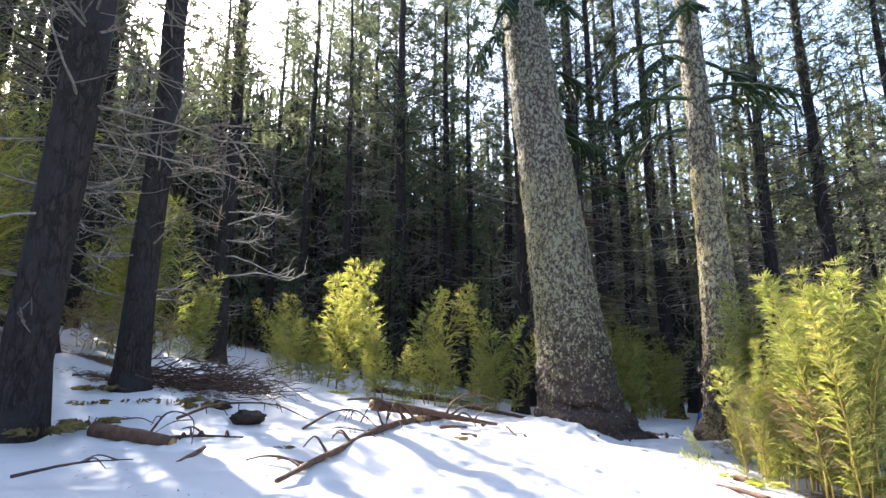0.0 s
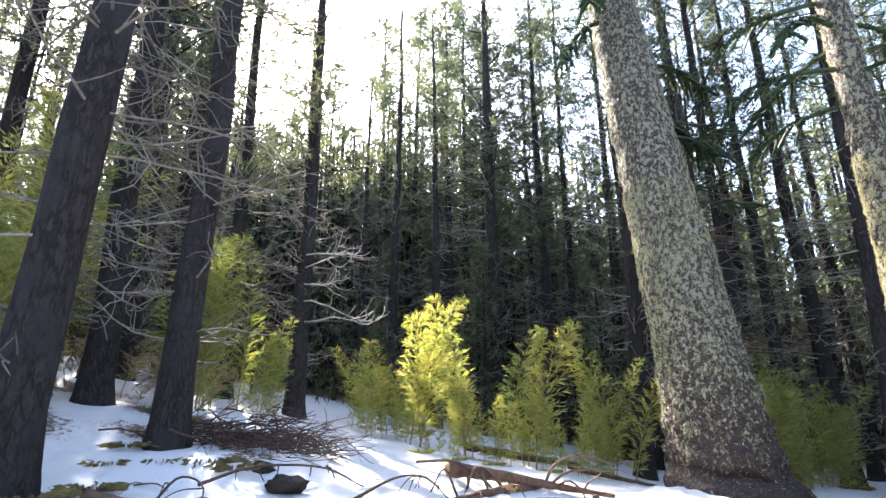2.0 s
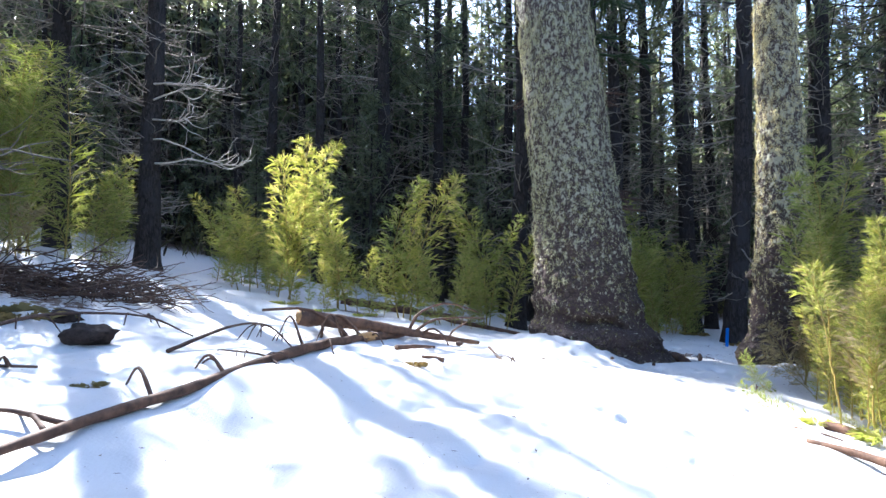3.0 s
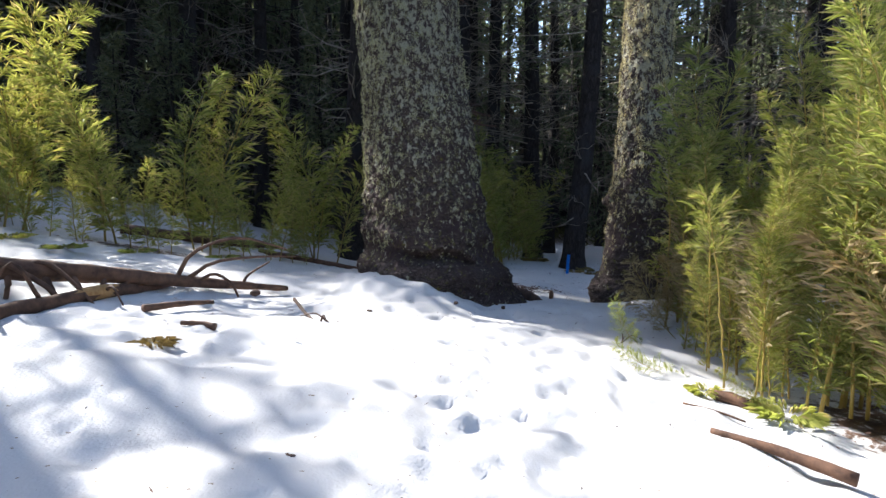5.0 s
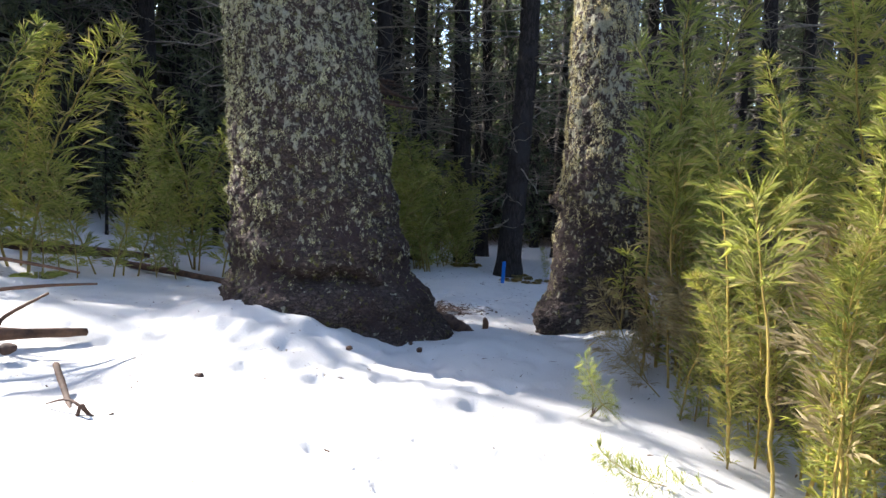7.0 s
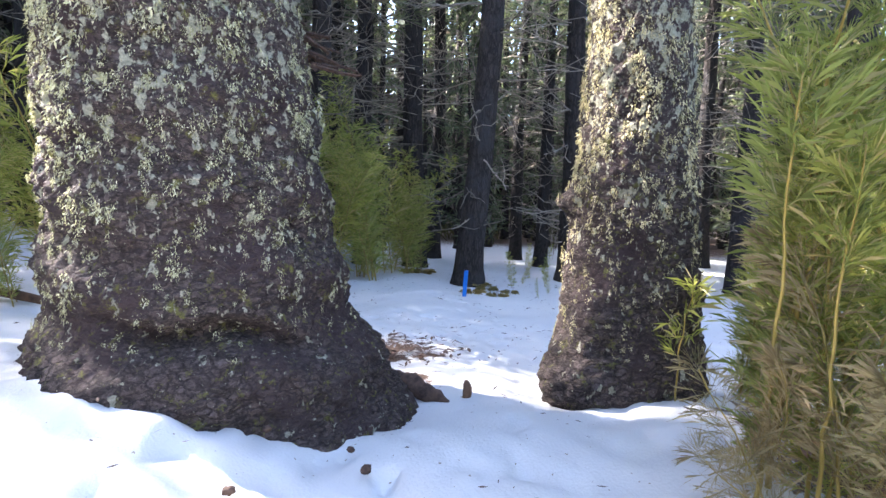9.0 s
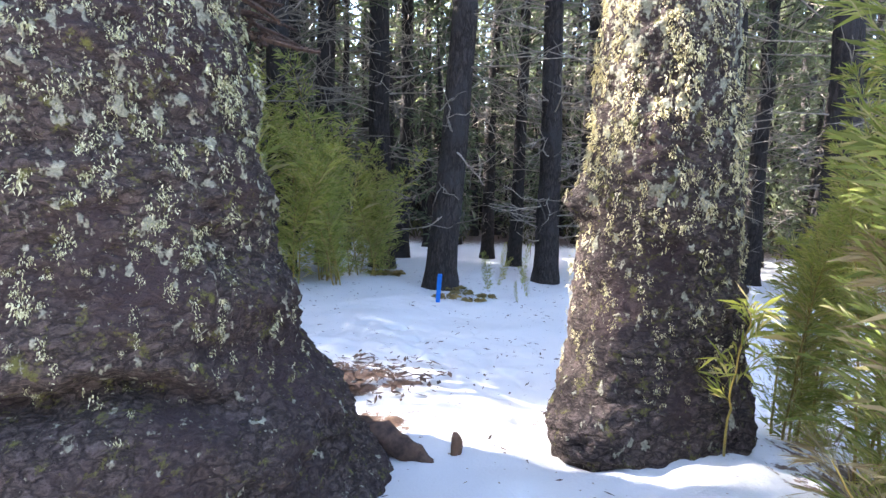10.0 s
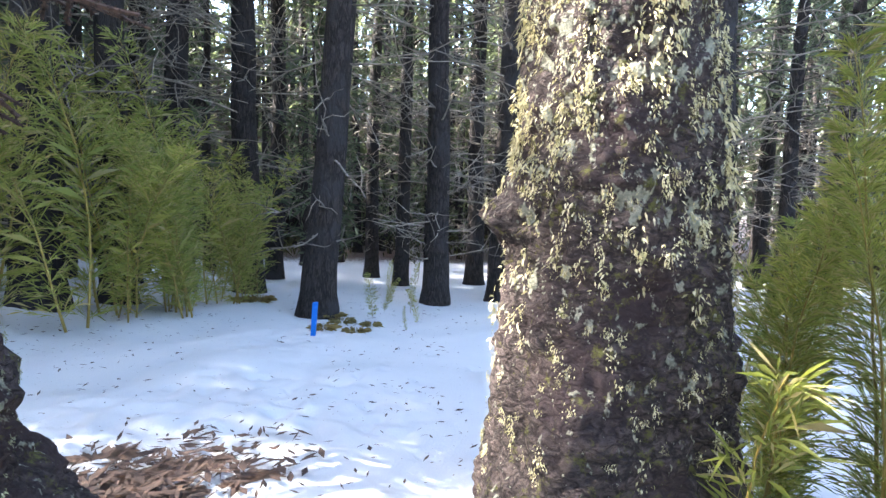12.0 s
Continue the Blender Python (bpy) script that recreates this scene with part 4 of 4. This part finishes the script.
def arc_twig(points, r0, label, seed, forks=3):
    ob = tagged(new("dead_twig"), label, "twig", "fallen wood")
    pts = smooth_path([on_snow(x, y, u) for x, y, u in points], 14)
    b = Build()
    rough_tube(b, pts, np.linspace(r0, r0 * 0.35, 14), 6, 0.08, seed)
    part("stem", b, DARK_TWIG, ob)
    r = np.random.default_rng(seed)
    for k in range(forks):
        p = pts[int(r.integers(3, 12))]
        q = p + np.array([r.normal(0, 0.22), r.normal(0, 0.22), 0])
        q[2] = float(height(q[0], q[1])) + r.uniform(0.0, 0.1)
        snag(ob, [p, (p + q) / 2 + (0, 0, 0.07), q], r0 * 0.55, r0 * 0.25, seed * 7 + k, DARK_TWIG)
    return ob


fallen_log()
long_branch()
log_piece(-4.86, 7.86, -3.62, 7.6, 0.11, 0.085, "short dark log with an orange broken end, half sunk in snow", seed=31)
log_piece(-3.05, 6.6, -3.18, 7.6, 0.04, 0.028, "brown broken stick lying on snow", name="stick", seed=32, ends=False)
log_piece(4.12, 8.72, 4.52, 8.0, 0.02, 0.045, "weathered brown plank-like stick on snow beside bamboo", name="stick", seed=33, ends=False)
log_piece(4.72, 9.35, 4.86, 9.12, 0.045, 0.05, "short sawn log end at the foot of bamboo", seed=34)
log_piece(0.35, 11.05, 0.65, 10.95, 0.02, 0.035, "small bark chip lying on snow", name="bark_chip", seed=35, ends=False)
log_piece(-0.05, 11.45, 0.5, 12.0, 0.04, 0.022, "short brown branch stub on snow", name="stick", seed=36, ends=False)
log_piece(-2.6, 20.3, 1.0, 20.8, 0.13, 0.10, "dark rotting log behind the bamboo", seed=37, ends=False)
log_piece(0.6, 19.6, 2.9, 17.6, 0.07, 0.05, "reddish fallen stem under bamboo", seed=38, ends=False)
log_piece(4.3, 9.22, 4.55, 8.85, 0.008, 0.008, "thin straight cane lying on snow", name="stick", seed=39, ends=False)
arc_twig([(1.35, 11.95, 0.12), (1.48, 11.6, 0.03), (1.62, 11.2, 0.02), (1.78, 11.25, 0.06)], 0.022, "forked reddish twig standing out of snow", 41, 2)
arc_twig([(-4.15, 7.95, 0.0), (-4.0, 8.2, 0.3), (-3.6, 8.1, 0.27), (-3.4, 7.7, 0.02)], 0.018, "curled dark twig hooped over snow", 42, 2)
arc_twig([(-3.9, 7.8, 0.03), (-3.5, 8.0, 0.06), (-2.9, 8.25, 0.04)], 0.035, "dark gnarled twig on snow", 43, 5)
arc_twig([(-4.2, 8.9, 0.05), (-3.8, 9.5, 0.2), (-3.1, 10.2, 0.18), (-2.45, 10.2, 0.02)], 0.026, "long arched dark branch above snow", 44, 6)
arc_twig([(-2.3, 9.3, 0.03), (-2.0, 10.2, 0.2), (-1.6, 10.4, 0.25), (-1.15, 10.1, 0.05)], 0.024, "arched dead branch with side twigs", 45, 6)
arc_twig([(-3.98, 5.3, 0.03), (-3.75, 5.9, 0.1), (-3.55, 6.55, 0.05)], 0.018, "thin bent twig on snow", 46, 2)
arc_twig([(-4.9, 8.6, 0.02), (-4.7, 8.75, 0.03), (-4.4, 8.6, 0.02)], 0.014, "thin dark twig on snow", 47, 1)
arc_twig([(-1.0, 9.2, 0.02), (-1.3, 9.4, 0.1), (-1.7, 9.3, 0.12), (-1.9, 9.6, 0.02)], 0.016, "hooked dead twig on snow", 48, 4)
arc_twig([(4.85, 10.9, 0.0), (4.87, 10.85, 0.12)], 0.012, "short twig stub poking from snow", 49, 2)


def brush_heap():
    ob = tagged(new("brush_heap"), "tangled heap of cut dark branches on snow beneath pines", "brush heap")
    r = np.random.default_rng(51)
    kinds = []
    for k in range(8):
        b = Build()
        ln = r.uniform(0.8, 2.0)
        p = wander(r, (-ln / 2, 0, 0), (1, 0, 0.05), ln, 7, 0.16)
        b.tube(p, np.linspace(0.016, 0.005, 8), 5)
        for q in range(4):
            b.tube(wander(r, p[int(r.integers(2, 6))], (r.uniform(0.2, 1), r.normal(0, 0.7), r.normal(0, 0.3)), ln * 0.35, 4, 0.2), np.linspace(0.009, 0.003, 5), 4, False)
        kinds.append(b.mesh("branch"))
    for k in range(120):
        u = r.random()
        x, y = -5.6 + u * 1.7 + r.normal(0, 0.35), 11.1 + u * 0.8 + r.normal(0, 0.5)
        c = part("branch", kinds[k % 8], DARK_TWIG, ob)
        c.matrix_basis = Matrix.Translation(on_snow(x, y, abs(r.normal(0.0, 0.16)) + 0.03)) @ pose(0, 0, 0, r.normal(0, 9), r.normal(0, 9), r.uniform(-40, 60))


brush_heap()


# ---- small things on the snow ----
def blue_stake():
    ob = tagged(new("blue_stake"), "short blue-painted wooden marker stake standing in snow", "stake")
    bm = bmesh.new()
    bmesh.ops.create_cube(bm, size=1.0)
    for v in bm.verts:
        top = v.co.z > 0
        v.co = Vector((v.co.x * (0.085 if top else 0.08), v.co.y * 0.035, v.co.z * 0.72 + 0.2 + (0.012 if top and v.co.x > 0 else 0)))
    bmesh.ops.bevel(bm, geom=bm.edges[:], offset=0.006, segments=2, affect="EDGES")
    me = bpy.data.meshes.new("post")
    bm.to_mesh(me)
    bm.free()
    part("post", me, BLUE_PAINT, ob)
    ob.matrix_basis = Matrix.Translation(on_snow(8.86, 19.46)) @ pose(0, 0, 0, 2, 3, -35)


blue_stake()


def grass_tuft(x, y, size, seed, material, label, up=0.3):
    r = np.random.default_rng(seed)
    b = Build()
    for k in range(int(150)):
        t, o = r.uniform(0, 6.283), r.random() ** 0.5 * size
        c = np.array([math.cos(t) * o, math.sin(t) * o, -0.01])
        d = unit(np.array([math.cos(t) * 0.9, math.sin(t) * 0.9, up + r.random() * 0.6]))
        b.blade(c, d, unit(np.cross(d, r.normal(0, 1, 3))), size * r.uniform(0.5, 1.0), 0.016, 0.45)
    ob = part("grass_tuft", b, material, None, smooth=False)
    ob.location = on_snow(x, y, 0.03)
    return tagged(ob, label, "grass", "grass tufts")


for k, (x, y, q) in enumerate(((-5.25, 9.5, 0.24), (-5.7, 9.05, 0.2), (-4.8, 9.85, 0.32), (-6.1, 9.8, 0.2), (-5.1, 8.2, 0.22), (-5.35, 7.55, 0.28), (-6.35, 7.3, 0.22), (-4.3, 9.9, 0.26), (0.28, 10.32, 0.1), (-2.2, 7.9, 0.08), (-1.4, 8.9, 0.1),
                               (9.73, 23.2, 0.22), (10.1, 20.8, 0.14), (9.3, 19.85, 0.15), (9.65, 19.4, 0.13), (9.9, 20.2, 0.15), (9.5, 23.3, 0.18), (10.2, 19.7, 0.12))):
    grass_tuft(x, y, q * 1.25, 300 + k, STRAW, "flattened straw-brown grass tuft showing through snow", 0.4)
for k, (x, y, q) in enumerate(((5.0, 8.9, 0.2), (4.68, 9.42, 0.12), (-2.0, 15.2, 0.2), (-2.9, 15.6, 0.25), (-1.2, 15.9, 0.2), (0.1, 16.6, 0.22))):
    grass_tuft(x, y, q, 340 + k, BAMBOO_LEAF, "green grass tuft beside the snow", 0.5)


def lump(name, x, y, size, seed, material, label, category, up=0.2, flat=0.6):
    r = np.random.default_rng(seed)
    bm = bmesh.new()
    bmesh.ops.create_icosphere(bm, subdivisions=3, radius=size)
    for v in bm.verts:
        n = noise.noise(v.co * (2.2 / size) + Vector((seed, 0, 0))) * 0.4 + noise.noise(v.co * (6 / size)) * 0.15
        v.co *= 1 + n
        v.co.z *= flat
        v.co.x *= 1.3
    me = bpy.data.meshes.new(name)
    bm.to_mesh(me)
    bm.free()
    me.shade_smooth()
    ob = part(name, me, material, None)
    ob.matrix_basis = Matrix.Translation(on_snow(x, y, size * up)) @ pose(0, 0, 0, 0, 0, r.uniform(0, 360))
    return tagged(ob, label, category)


lump("clod", -3.3, 9.5, 0.21, 1, EARTH, "dark earthy clod sitting on snow", "clod")
lump("clod", -4.0, 10.1, 0.17, 2, EARTH, "dark earthy clod sitting on snow", "clod")
for k, (x, y, q) in enumerate(((4.18, 12.97, 0.02), (4.52, 12.89, 0.02), (4.18, 12.71, 0.028), (3.72, 13.1, 0.022), (3.45, 12.6, 0.024), (0.9, 12.6, 0.045), (2.2, 12.0, 0.03), (1.7, 8.9, 0.03), (1.3, 8.5, 0.03))):
    lump("pine_cone", x, y, q, 60 + k, DARK_TWIG, "small dark brown cone fragment on snow", "cone", 0.6, 0.9)

chunk = tagged(new("wood_chunk"), "stubby brown wood chunk standing upright in snow", "wood chunk")
b = Build()
rough_tube(b, smooth_path([on_snow(5.35, 13.58, -0.05), on_snow(5.36, 13.57, 0.08), on_snow(5.345, 13.57, 0.17)], 7), np.array([0.036, 0.038, 0.036, 0.039, 0.036, 0.03, 0.015]), 9, 0.08, 5)
part("stem", b, DEADWOOD, chunk)

# root and bark running from the big trunk
root = tagged(new("tree_root"), "gnarled brown root breaking through snow beside the great trunk", "root")
b = Build()
rough_tube(b, smooth_path([on_snow(4.85, 14.4, 0.0), on_snow(5.0, 14.1, 0.07), on_snow(5.12, 13.8, 0.06), on_snow(5.24, 13.5, -0.03)], 14), np.concatenate([np.linspace(0.10, 0.085, 8), np.linspace(0.075, 0.02, 6)]), 12, 0.17, 3)
part("stem", b, DARK_TWIG, root)


def litter_bits():
    """Bark flakes on the bare earth and needles and chips over the snow."""
    r = np.random.default_rng(71)
    b = Build()
    for k in range(3500):
        if k < 900:
            x, y = r.normal(5.2, 0.55), r.normal(15.65, 0.38)
            size = r.uniform(0.03, 0.12)
        elif k < 2700:
            x, y = r.uniform(4, 14), r.uniform(13, 24)
            size = r.uniform(0.02, 0.07)
        else:
            x, y = r.uniform(-6, 6), r.uniform(5, 17)
            size = r.uniform(0.015, 0.05)
        t = r.uniform(0, 6.283)
        d = unit(np.array([math.cos(t), math.sin(t), r.normal(0, 0.12)]))
        b.blade(on_snow(x, y, 0.012 + r.random() * 0.01), d, unit(np.cross(d, (0, 0, 1)) + r.normal(0, 0.2, 3)), size * 1.6, size * r.uniform(0.2, 0.6))
    ob = part("bark_litter", b, DARK_TWIG, None, smooth=False)
    tagged(ob, "scattered dark bark flakes, needles and chips on snow", "litter", kind="stuff")


litter_bits()
